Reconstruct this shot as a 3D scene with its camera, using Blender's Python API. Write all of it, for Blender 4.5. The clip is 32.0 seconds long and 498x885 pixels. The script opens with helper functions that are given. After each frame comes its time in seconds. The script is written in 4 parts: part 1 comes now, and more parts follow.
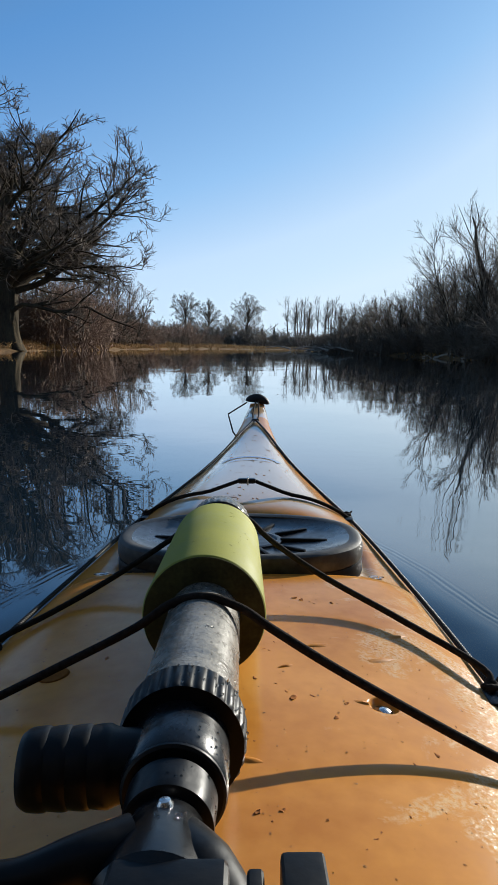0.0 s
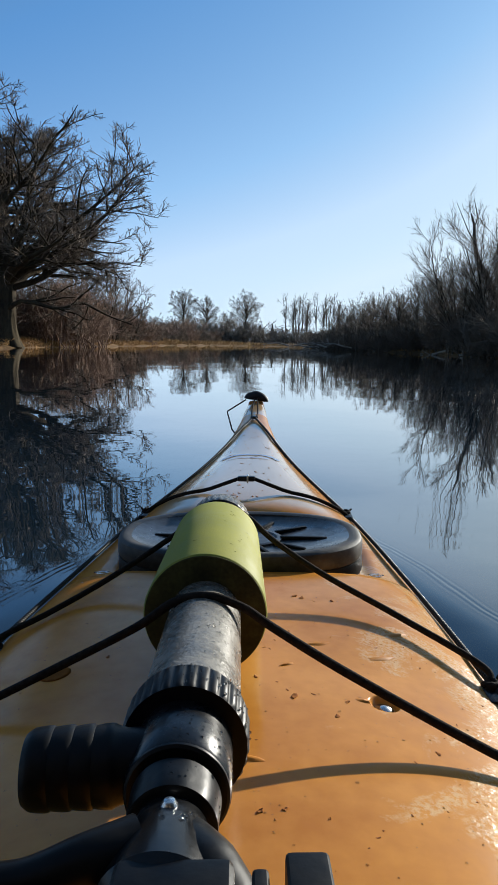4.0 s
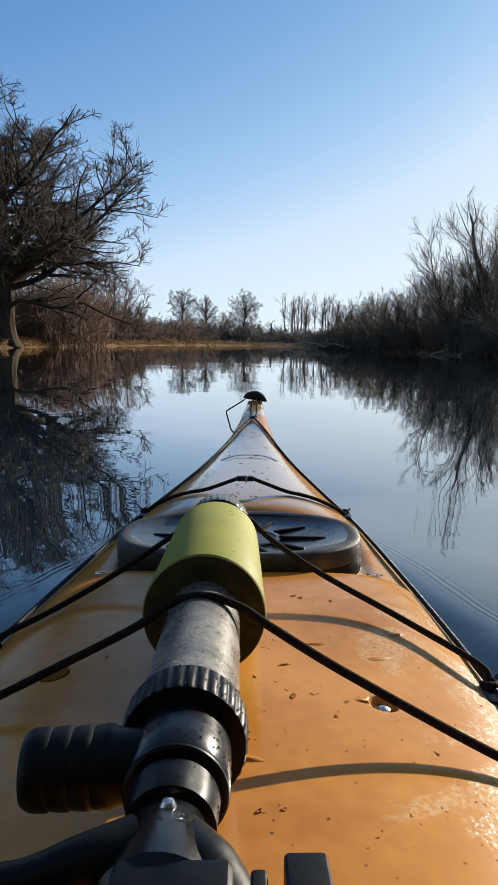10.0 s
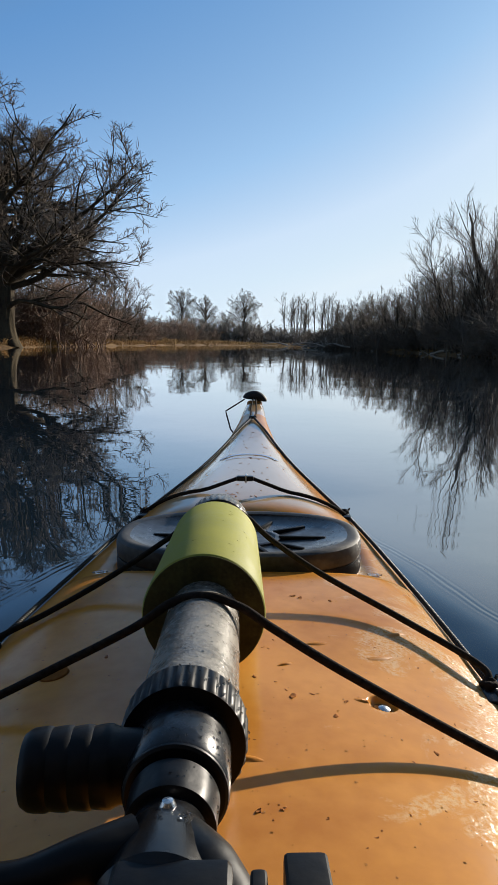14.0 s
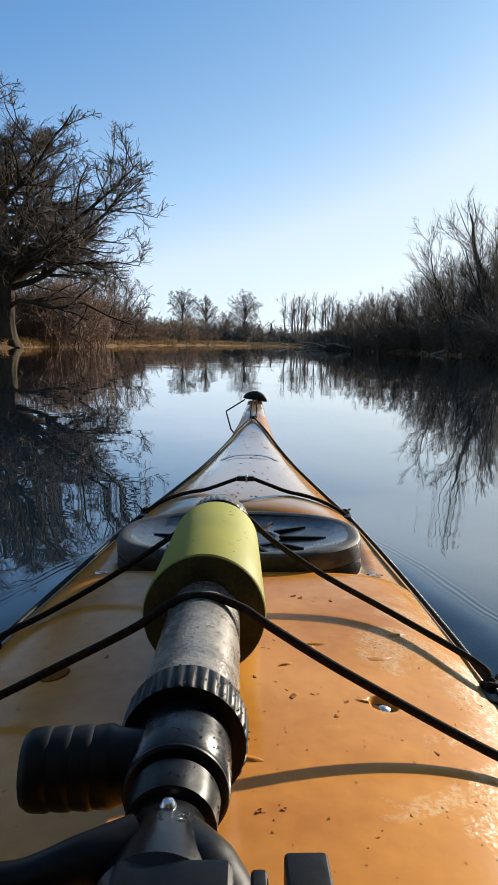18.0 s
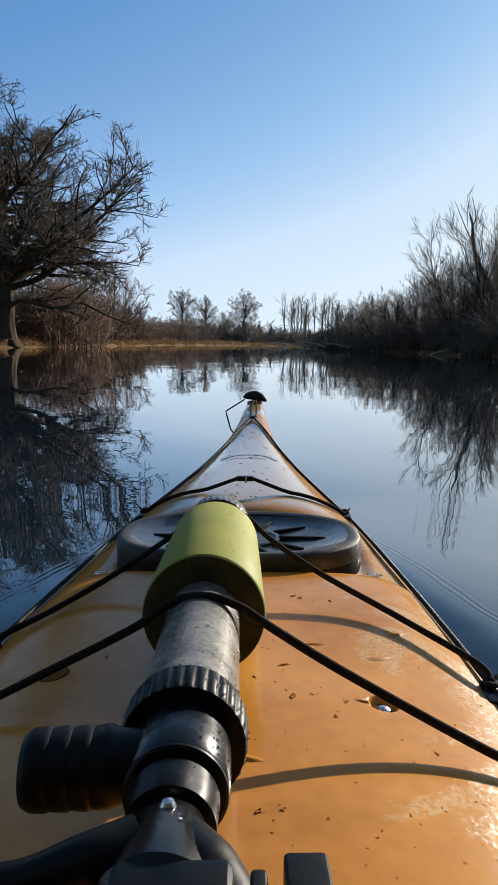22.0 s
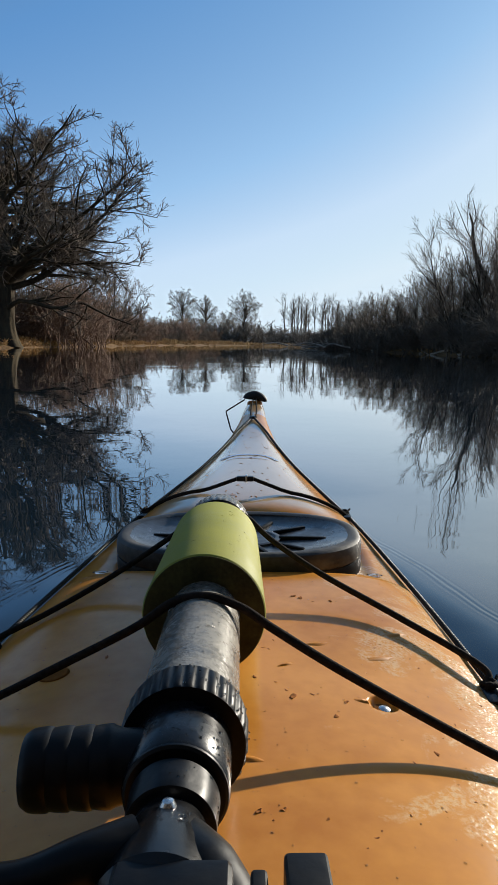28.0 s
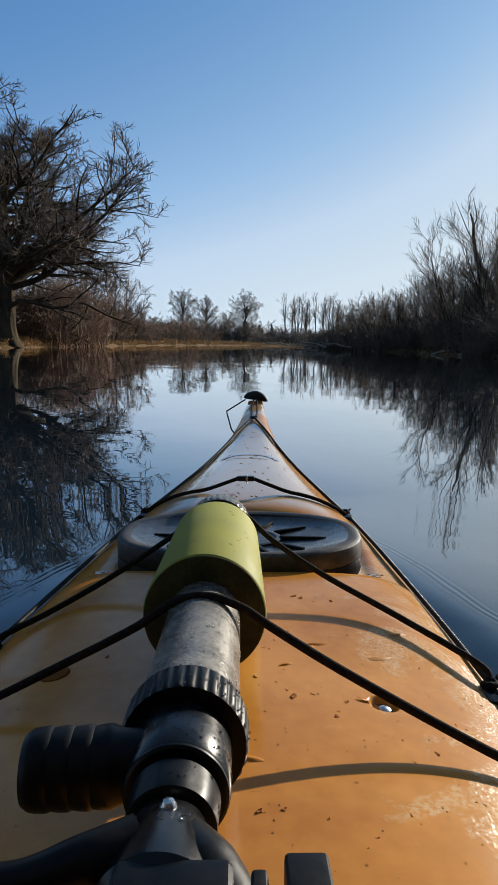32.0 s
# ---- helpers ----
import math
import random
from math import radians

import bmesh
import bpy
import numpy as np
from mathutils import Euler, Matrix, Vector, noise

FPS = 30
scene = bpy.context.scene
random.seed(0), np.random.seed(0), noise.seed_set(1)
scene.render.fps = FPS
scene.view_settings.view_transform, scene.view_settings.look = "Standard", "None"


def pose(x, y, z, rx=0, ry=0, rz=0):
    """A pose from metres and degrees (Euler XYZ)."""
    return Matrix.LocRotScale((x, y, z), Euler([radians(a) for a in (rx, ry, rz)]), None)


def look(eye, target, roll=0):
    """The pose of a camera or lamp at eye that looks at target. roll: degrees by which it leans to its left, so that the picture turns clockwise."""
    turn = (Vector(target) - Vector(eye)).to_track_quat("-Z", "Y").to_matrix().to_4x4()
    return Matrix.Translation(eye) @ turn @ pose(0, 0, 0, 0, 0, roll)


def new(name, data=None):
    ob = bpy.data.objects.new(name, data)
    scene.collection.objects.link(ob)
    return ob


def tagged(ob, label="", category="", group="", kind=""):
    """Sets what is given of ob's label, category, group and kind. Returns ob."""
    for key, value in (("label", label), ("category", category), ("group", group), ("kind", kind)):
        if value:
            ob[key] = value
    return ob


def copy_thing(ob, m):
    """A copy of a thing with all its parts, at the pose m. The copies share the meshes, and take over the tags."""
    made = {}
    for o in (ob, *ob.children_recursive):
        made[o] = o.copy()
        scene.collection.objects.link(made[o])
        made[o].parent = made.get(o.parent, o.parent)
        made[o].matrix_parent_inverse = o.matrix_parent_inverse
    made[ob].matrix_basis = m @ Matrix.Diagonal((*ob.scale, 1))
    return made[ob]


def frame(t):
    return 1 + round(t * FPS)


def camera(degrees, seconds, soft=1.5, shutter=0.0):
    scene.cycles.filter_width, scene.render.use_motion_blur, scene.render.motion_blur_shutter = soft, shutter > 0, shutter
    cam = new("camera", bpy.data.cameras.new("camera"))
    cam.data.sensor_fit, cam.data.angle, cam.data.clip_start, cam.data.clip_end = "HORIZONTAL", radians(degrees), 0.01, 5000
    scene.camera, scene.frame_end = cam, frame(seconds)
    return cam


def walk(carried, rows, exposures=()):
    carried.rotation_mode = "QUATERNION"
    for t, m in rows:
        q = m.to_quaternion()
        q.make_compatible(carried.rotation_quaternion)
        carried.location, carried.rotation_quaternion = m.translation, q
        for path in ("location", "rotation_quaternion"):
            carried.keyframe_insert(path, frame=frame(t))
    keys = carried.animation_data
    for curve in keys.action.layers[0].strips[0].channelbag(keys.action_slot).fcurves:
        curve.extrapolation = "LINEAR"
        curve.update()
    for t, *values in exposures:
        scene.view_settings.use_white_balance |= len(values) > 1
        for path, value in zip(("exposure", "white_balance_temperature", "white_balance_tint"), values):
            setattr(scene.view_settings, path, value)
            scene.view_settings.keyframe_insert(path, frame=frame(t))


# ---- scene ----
EXPOSURES = [(0.0, 0.53, 6100, 7), (1.0, 0.57, 6150, 7), (2.0, 0.57, 6100, 7), (5.0, 0.54, 6150, 7), (6.0, 0.54, 6100, 6), (7.0, 0.55, 6150, 7), (7.5, 0.57, 6220, 9),
             (8.0, 0.57, 6480, 9), (9.0, 0.55, 6500, 10), (10.0, 0.62, 6650, 10), (11.0, 0.50, 6700, 10), (12.0, 0.32, 6500, 10), (13.0, 0.60, 6750, 10), (16.0, 0.42, 6250, 9),
             (17.0, 0.60, 6500, 10), (18.0, 0.75, 6750, 10), (19.0, 0.48, 6900, 10), (20.0, 0.39, 6500, 10), (21.0, 0.60, 6500, 10), (22.0, 0.57, 6500, 10), (23.0, 0.53, 6500, 10),
             (24.0, 0.49, 6200, 9), (25.0, 0.52, 6250, 9), (28.0, 0.50, 6450, 8), (29.0, 0.49, 6150, 7), (30.0, 0.54, 6220, 9), (31.0, 0.54, 6480, 9), (32.0, 0.37, 6500, 10)]
SKY = 0.129
SKY_TINT = [(0.0, (0.05, 0.085, 0.15)), (0.18, (0.10, 0.19, 0.345)), (0.28, (0.122, 0.295, 0.60)), (0.5, (0.325, 0.54, 0.83)), (0.7, (0.58, 0.735, 0.925)), (0.86, (0.635, 0.785, 0.925)), (1.0, (0.70, 0.825, 0.935))]
SUN, CALM = 5.0, 0.006
LENS = 42.0
EYE = Vector((0.0, 0.0, 0.504))
PITCH, LEAN = 8.65, 1.0


def eye_pose(dx=0.0, dz=0.0, yaw=0.0, up=0.0):
    """The camera over the foredeck: small shifts in metres, small turns in degrees."""
    a, b = radians(yaw), radians(up - PITCH)
    e = EYE + Vector((dx, 0, dz))
    way = Vector((-math.sin(a) * math.cos(b), math.cos(a) * math.cos(b), math.sin(b)))
    return look(e, e + way, LEAN)


cam = camera(LENS, 32.0, soft=1.5)
REST = eye_pose()
walk(cam, [
    (0.0, eye_pose(0.0022, -0.0022, 0.25, 0.31)), (0.5, eye_pose(0.0024, -0.0022, 0.27, 0.31)), (1.0, eye_pose(0.0024, -0.0022, 0.31, 0.31)),
    (2.0, eye_pose(0.0024, -0.0022, 0.27, 0.29)), (2.5, eye_pose(0.002, -0.002, 0.22, 0.28)),
    (3.5, eye_pose(0.0008, -0.001, 0.12, 0.1)), (4.5, eye_pose(-0.0006, 0.0, 0.06, 0.0)),
    (5.5, eye_pose(0, 0, 0.01, 0.0)), (6.5, eye_pose(0, 0, -0.05, -0.01)), (7.5, eye_pose(0, 0, 0.06, 0.0)),
    (8.5, REST), (12.5, eye_pose(0, 0, -0.02, 0)), (15.5, eye_pose(0, 0, -0.06, -0.02)), (17.0, REST),
    (23.5, eye_pose(0, 0, -0.04, 0)), (25.0, eye_pose(0, 0, 0.02, 0)), (27.5, eye_pose(0, 0, -0.05, 0)),
    (28.5, eye_pose(0, 0, 0.01, 0.02)), (30.0, REST), (32.0, eye_pose(0, 0, 0.03, 0)),
], exposures=EXPOSURES)

# ---- light ----
SUN_AZ, SUN_EL = 42.0, 16.0
world = bpy.data.worlds.new("sky")
scene.world = world
world.use_nodes = True
wn = world.node_tree
sky = wn.nodes.new("ShaderNodeTexSky")
sky.sky_type, sky.sun_disc = "NISHITA", False
sky.sun_elevation, sky.sun_rotation = radians(SUN_EL), radians(SUN_AZ)
sky.air_density, sky.dust_density, sky.ozone_density, sky.altitude = 1.0, 0.4, 2.0, 50
grey = wn.nodes.new("ShaderNodeRGBToBW")
level = wn.nodes.new("ShaderNodeMath")
level.operation = "MULTIPLY"
level.inputs[1].default_value = SKY
tint = wn.nodes.new("ShaderNodeValToRGB")
for at, colour in SKY_TINT:
    stop = tint.color_ramp.elements.new(at) if 0 < at < 1 else tint.color_ramp.elements[-int(at)]
    stop.color = (*colour, 1)
wn.links.new(sky.outputs["Color"], grey.inputs[0])
wn.links.new(grey.outputs[0], level.inputs[0])
wn.links.new(level.outputs[0], tint.inputs[0])
wn.links.new(tint.outputs[0], wn.nodes["Background"].inputs["Color"])
wn.nodes["Background"].inputs["Strength"].default_value = 0.72
sun = new("sun", bpy.data.lights.new("sun", "SUN"))
sun.data.energy, sun.data.angle, sun.data.color = SUN, radians(0.6), (1.0, 0.915, 0.79)
toward = Vector((math.sin(radians(SUN_AZ)) * math.cos(radians(SUN_EL)), math.cos(radians(SUN_AZ)) * math.cos(radians(SUN_EL)), math.sin(radians(SUN_EL))))
sun.matrix_world = look(toward * 40, (0, 0, 0))


# ---- materials ----
def material(name, c1, c2, scale=8.0, rough=0.6, rough2=None, bump=0.0, bump_scale=None, metallic=0.0, coat=0.0, detail=5.0,
             island=0.0, stretch=(1, 1, 1), specular=0.5, distance=0.01, spread=(0.35, 0.65)):
    """Two colours mixed by noise at two scales, gloss that varies with it, and fine relief."""
    m = bpy.data.materials.new(name)
    m.use_nodes = True
    nt, n = m.node_tree, m.node_tree.nodes
    b = n["Principled BSDF"]
    co = n.new("ShaderNodeTexCoord")
    mp = n.new("ShaderNodeMapping")
    mp.inputs["Scale"].default_value = stretch
    nt.links.new(co.outputs["Object"], mp.inputs["Vector"])
    big, fine = n.new("ShaderNodeTexNoise"), n.new("ShaderNodeTexNoise")
    big.inputs["Scale"].default_value, fine.inputs["Scale"].default_value = scale, scale * 7.3
    big.inputs["Detail"].default_value = fine.inputs["Detail"].default_value = detail
    mixed = n.new("ShaderNodeMath")
    mixed.operation = "MULTIPLY_ADD"
    mixed.inputs[1].default_value = 0.35
    sub = n.new("ShaderNodeMath")
    sub.operation = "MULTIPLY_ADD"
    sub.inputs[1].default_value, sub.inputs[2].default_value = 0.65, 0.0
    for t in (big, fine):
        nt.links.new(mp.outputs["Vector"], t.inputs["Vector"])
    nt.links.new(big.outputs["Fac"], sub.inputs[0])
    nt.links.new(fine.outputs["Fac"], mixed.inputs[0])
    nt.links.new(sub.outputs[0], mixed.inputs[2])
    ramp = n.new("ShaderNodeValToRGB")
    ramp.color_ramp.elements[0].position, ramp.color_ramp.elements[1].position = spread
    ramp.color_ramp.elements[0].color, ramp.color_ramp.elements[1].color = (*c1, 1), (*c2, 1)
    nt.links.new(mixed.outputs[0], ramp.inputs["Fac"])
    colour = ramp.outputs["Color"]
    if island:
        info = n.new("ShaderNodeObjectInfo")
        hsv = n.new("ShaderNodeHueSaturation")
        rng = n.new("ShaderNodeMapRange")
        rng.inputs["To Min"].default_value, rng.inputs["To Max"].default_value = 1 - island, 1 + island
        nt.links.new(info.outputs["Random"], rng.inputs["Value"])
        nt.links.new(rng.outputs["Result"], hsv.inputs["Value"])
        nt.links.new(colour, hsv.inputs["Color"])
        colour = hsv.outputs["Color"]
    nt.links.new(colour, b.inputs["Base Color"])
    rr = n.new("ShaderNodeMapRange")
    rr.inputs["From Min"].default_value, rr.inputs["From Max"].default_value = 0.35, 0.65
    rr.inputs["To Min"].default_value, rr.inputs["To Max"].default_value = rough, rough if rough2 is None else rough2
    nt.links.new(mixed.outputs[0], rr.inputs["Value"])
    nt.links.new(rr.outputs["Result"], b.inputs["Roughness"])
    b.inputs["Metallic"].default_value, b.inputs["Coat Weight"].default_value = metallic, coat
    b.inputs["Specular IOR Level"].default_value = specular
    b.inputs["Coat Roughness"].default_value = 0.06
    if bump:
        bn, bt = n.new("ShaderNodeBump"), n.new("ShaderNodeTexNoise")
        bt.inputs["Scale"].default_value, bt.inputs["Detail"].default_value = bump_scale or scale * 5, 4
        nt.links.new(mp.outputs["Vector"], bt.inputs["Vector"])
        nt.links.new(bt.outputs["Fac"], bn.inputs["Height"])
        bn.inputs["Strength"].default_value, bn.inputs["Distance"].default_value = bump, distance
        nt.links.new(bn.outputs["Normal"], b.inputs["Normal"])
    return m


BARK = material("grey_brown_bark", (0.04, 0.031, 0.023), (0.115, 0.09, 0.066), 3.0, 0.85, 0.95, 0.6, 14, island=0.12, stretch=(1, 1, 0.35), specular=0.25, distance=0.02)
TWIG = material("brown_twig", (0.085, 0.062, 0.043), (0.19, 0.14, 0.096), 1.2, 0.75, 0.9, island=0.2, specular=0.25)
DARK_TWIG = material("dark_brown_twig", (0.07, 0.052, 0.038), (0.16, 0.12, 0.086), 1.2, 0.75, 0.9, island=0.2, specular=0.22)
GREY = material("pale_grey_twig", (0.12, 0.10, 0.082), (0.24, 0.205, 0.165), 0.4, 0.8, 0.95, island=0.15, specular=0.2)
MOSS = material("mossy_bark", (0.028, 0.021, 0.015), (0.078, 0.06, 0.035), 2.0, 0.9, 1.0, 0.9, 14, specular=0.12, distance=0.04, stretch=(1, 1, 0.3))
WILLOW = material("willow_bark", (0.036, 0.028, 0.022), (0.095, 0.073, 0.052), 3.0, 0.8, 0.95, 0.5, 14, island=0.15, stretch=(1, 1, 0.3), specular=0.25, distance=0.02)
WILLOW_TWIG = material("willow_twig", (0.09, 0.068, 0.05), (0.21, 0.162, 0.118), 1.0, 0.7, 0.85, island=0.2, specular=0.25)
RED_TWIG = material("reddish_twig", (0.13, 0.077, 0.052), (0.26, 0.17, 0.115), 1.0, 0.7, 0.9, island=0.2, specular=0.25)
NEEDLE = material("dark_needles", (0.012, 0.022, 0.012), (0.035, 0.05, 0.024), 3.0, 0.7, 0.9, island=0.2, specular=0.2)
EARTH = material("bank_earth_and_dead_grass", (0.065, 0.038, 0.018), (0.2, 0.116, 0.048), 0.9, 0.9, 1.0, 1.0, 9.0, specular=0.15, distance=0.08)
STRAW = material("dead_grass", (0.23, 0.13, 0.048), (0.45, 0.275, 0.108), 0.6, 0.75, 0.95, specular=0.2)
DEADWOOD = material("bleached_dead_wood", (0.16, 0.13, 0.1), (0.42, 0.36, 0.29), 3.0, 0.75, 0.95, 0.5, 20, stretch=(1, 0.3, 1), distance=0.01)
DECK = material("wet_orange_gelcoat", (0.46, 0.17, 0.021), (0.63, 0.27, 0.046), 9.0, 0.26, 0.14, 0.17, 420, specular=0.24, coat=0.3, distance=0.0010, detail=9.0, spread=(0.36, 0.64))


def water_film(m, scale, relief):
    """Patches of dried and beaded water on the sunny flank: sun glints painted in as pale specks, with faint relief."""
    nt, n = m.node_tree, m.node_tree.nodes
    b = n["Principled BSDF"]
    co = next(x for x in n if x.type == "TEX_COORD")
    bump = next(x for x in n if x.type == "BUMP")
    patch, grit = n.new("ShaderNodeTexNoise"), n.new("ShaderNodeTexNoise")
    patch.inputs["Scale"].default_value, patch.inputs["Detail"].default_value, patch.inputs["Distortion"].default_value = scale, 9.0, 0.6
    patch.inputs["Roughness"].default_value = 0.62
    grit.inputs["Scale"].default_value, grit.inputs["Detail"].default_value, grit.inputs["Roughness"].default_value = 300.0, 4.0, 0.6
    for t in (patch, grit):
        nt.links.new(co.outputs["Object"], t.inputs["Vector"])
    sep, lean = n.new("ShaderNodeSeparateXYZ"), n.new("ShaderNodeMath")
    nt.links.new(co.outputs["Object"], sep.inputs[0])
    lean.operation = "MULTIPLY_ADD"
    lean.inputs[1].default_value = 2.0
    nt.links.new(sep.outputs["X"], lean.inputs[0])
    nt.links.new(patch.outputs["Fac"], lean.inputs[2])

    def band(source, lo, hi, top):
        r = n.new("ShaderNodeMapRange")
        for slot, value in (("From Min", lo), ("From Max", hi), ("To Min", 0.0), ("To Max", top)):
            r.inputs[slot].default_value = value
        nt.links.new(source, r.inputs["Value"])
        return r.outputs["Result"]

    where, speck = band(lean.outputs[0], 0.815, 0.875, 1.0), band(grit.outputs["Fac"], 0.40, 0.56, 1.0)
    both = n.new("ShaderNodeMath")
    both.operation = "MULTIPLY"
    nt.links.new(where, both.inputs[0])
    nt.links.new(speck, both.inputs[1])
    # pale yellow in the base colour imitates the sun glinting off the film
    mix = n.new("ShaderNodeMix")
    mix.data_type = "RGBA"
    mix.inputs[7].default_value = (0.80, 0.60, 0.30, 1)
    nt.links.new(b.inputs["Base Color"].links[0].from_socket, mix.inputs[6])
    nt.links.new(band(both.outputs[0], 0.0, 1.0, 0.4), mix.inputs[0])
    nt.links.new(mix.outputs[2], b.inputs["Base Color"])
    film = n.new("ShaderNodeBump")
    film.inputs["Distance"].default_value = 0.0011
    nt.links.new(bump.inputs["Height"].links[0].from_socket, film.inputs["Height"])
    add = n.new("ShaderNodeMath")
    add.inputs[1].default_value = 0.02
    nt.links.new(band(both.outputs[0], 0.0, 1.0, relief), add.inputs[0])
    nt.links.new(add.outputs[0], film.inputs["Strength"])
    for slot in ("Normal", "Coat Normal"):
        nt.links.new(film.outputs["Normal"], b.inputs[slot])
    return band(both.outputs[0], 0.0, 1.0, 0.4)


FILM = water_film(DECK, 12.6, 0.36)


def wet_ahead(m, start, end, film):
    """Splashed deck: ahead of the hatch lies a thick coat of water, with the sky's sheen painted in as a pale tan;
    patches of film shine too.
    """
    nt, n = m.node_tree, m.node_tree.nodes
    co = next(x for x in n if x.type == "TEX_COORD")
    sep, rng, rag, add = n.new("ShaderNodeSeparateXYZ"), n.new("ShaderNodeMapRange"), n.new("ShaderNodeTexNoise"), n.new("ShaderNodeMath")
    nt.links.new(co.outputs["Object"], sep.inputs[0])
    nt.links.new(co.outputs["Object"], rag.inputs["Vector"])
    rag.inputs["Scale"].default_value = 14.0
    add.operation = "MULTIPLY_ADD"
    add.inputs[1].default_value = 0.04
    nt.links.new(rag.outputs["Fac"], add.inputs[0])
    nt.links.new(sep.outputs["Y"], add.inputs[2])
    nt.links.new(add.outputs[0], rng.inputs["Value"])
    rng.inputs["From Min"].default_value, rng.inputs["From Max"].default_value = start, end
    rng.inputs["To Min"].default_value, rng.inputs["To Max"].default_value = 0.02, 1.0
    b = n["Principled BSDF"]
    pale_sheen = n.new("ShaderNodeMix")
    pale_sheen.data_type = "RGBA"
    pale_sheen.inputs[7].default_value = (0.60, 0.47, 0.29, 1)
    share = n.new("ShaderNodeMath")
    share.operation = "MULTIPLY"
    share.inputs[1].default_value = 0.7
    # painted sheen and coat are full on the flat top, fading on the steeper flanks
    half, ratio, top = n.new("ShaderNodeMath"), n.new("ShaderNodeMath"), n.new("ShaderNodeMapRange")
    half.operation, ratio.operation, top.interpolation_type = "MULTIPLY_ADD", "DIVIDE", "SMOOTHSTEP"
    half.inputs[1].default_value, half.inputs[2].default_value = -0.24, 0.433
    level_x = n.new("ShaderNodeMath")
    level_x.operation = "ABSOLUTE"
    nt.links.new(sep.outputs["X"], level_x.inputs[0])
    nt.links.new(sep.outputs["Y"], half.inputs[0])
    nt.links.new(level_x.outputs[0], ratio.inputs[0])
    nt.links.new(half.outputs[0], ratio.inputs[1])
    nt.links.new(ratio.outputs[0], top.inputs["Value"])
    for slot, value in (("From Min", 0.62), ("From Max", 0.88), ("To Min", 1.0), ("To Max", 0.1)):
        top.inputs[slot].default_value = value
    sheen_mask = n.new("ShaderNodeMath")
    sheen_mask.operation = "MULTIPLY"
    nt.links.new(rng.outputs["Result"], sheen_mask.inputs[0])
    nt.links.new(top.outputs["Result"], sheen_mask.inputs[1])
    nt.links.new(sheen_mask.outputs[0], share.inputs[0])
    nt.links.new(share.outputs[0], pale_sheen.inputs[0])
    nt.links.new(b.inputs["Base Color"].links[0].from_socket, pale_sheen.inputs[6])
    nt.links.new(pale_sheen.outputs[2], b.inputs["Base Color"])
    more = n.new("ShaderNodeMath")
    more.operation = "MAXIMUM"
    nt.links.new(sheen_mask.outputs[0], more.inputs[0])
    nt.links.new(film, more.inputs[1])
    nt.links.new(more.outputs[0], b.inputs["Coat Weight"])
    b.inputs["Coat IOR"].default_value, b.inputs["Coat Roughness"].default_value = 1.7, 0.05


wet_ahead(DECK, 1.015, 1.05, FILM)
HULL = material("orange_hull_gelcoat", (0.55, 0.22, 0.05), (0.62, 0.26, 0.06), 5.0, 0.18, 0.35, coat=0.3)
RUBBER = material("worn_black_rubber", (0.014, 0.014, 0.015), (0.085, 0.082, 0.077), 11.0, 0.4, 0.65, 0.25, 190, distance=0.001, specular=0.35, spread=(0.42, 0.66))
TOGGLE = material("dull_black_rubber", (0.008, 0.008, 0.008), (0.02, 0.019, 0.019), 30.0, 0.5, 0.65, 0.15, 160, distance=0.001, specular=0.3)
WET = material("wet_black_rubber", (0.022, 0.023, 0.026), (0.062, 0.064, 0.07), 12.0, 0.5, 0.14, 0.3, 55, distance=0.0013, specular=0.5, coat=0.15, spread=(0.42, 0.58))
BLACK = material("black_moulded_plastic", (0.0025, 0.0025, 0.003), (0.007, 0.007, 0.0075), 20.0, 0.17, 0.34, 0.14, 240, distance=0.0008, specular=0.36)
MATT = material("dull_black_plastic", (0.0025, 0.0025, 0.0028), (0.006, 0.006, 0.0063), 24.0, 0.3, 0.5, 0.16, 220, distance=0.0008, specular=0.17)
CORD = material("black_braided_cord", (0.010, 0.008, 0.007), (0.032, 0.026, 0.022), 220.0, 0.85, 0.95, 0.7, 700, distance=0.0009, specular=0.08)
LINE = material("black_deck_line", (0.006, 0.006, 0.006), (0.022, 0.021, 0.02), 180.0, 0.4, 0.75, 0.5, 500, distance=0.0008, specular=0.26)
FOAM = material("yellow_green_foam", (0.205, 0.212, 0.028), (0.292, 0.29, 0.05), 18.0, 0.5, 0.75, 0.14, 520, distance=0.001, specular=0.2, spread=(0.3, 0.7))
TUBE = material("scuffed_grey_plastic", (0.085, 0.078, 0.066), (0.25, 0.228, 0.19), 30.0, 0.14, 0.36, 0.5, 420, distance=0.001)
STEEL = material("stainless_steel", (0.55, 0.55, 0.55), (0.68, 0.67, 0.65), 60.0, 0.22, 0.35, metallic=1.0)
DIRT = material("dark_leaf_bits", (0.25, 0.09, 0.026), (0.42, 0.165, 0.05), 300.0, 0.8, 1.0, specular=0.08)
SMEAR = material("brown_water_mark", (0.42, 0.15, 0.012), (0.56, 0.22, 0.024), 90.0, 0.4, 0.6, specular=0.2)
HOLLOW_SHADE = material("dark_brown_hollow_shade", (0.06, 0.024, 0.008), (0.14, 0.06, 0.018), 90.0, 0.9, 1.0, specular=0.02)
# shade on the float's near end, put into a darker foam colour
END_SHADE = material("shaded_foam_end", (0.03, 0.028, 0.012), (0.075, 0.07, 0.026), 40.0, 0.8, 0.95, 0.3, 300, distance=0.001, specular=0.1)
NICK = material("dirty_foam_nick", (0.1, 0.095, 0.02), (0.2, 0.19, 0.04), 200.0, 0.9, 1.0, specular=0.05)
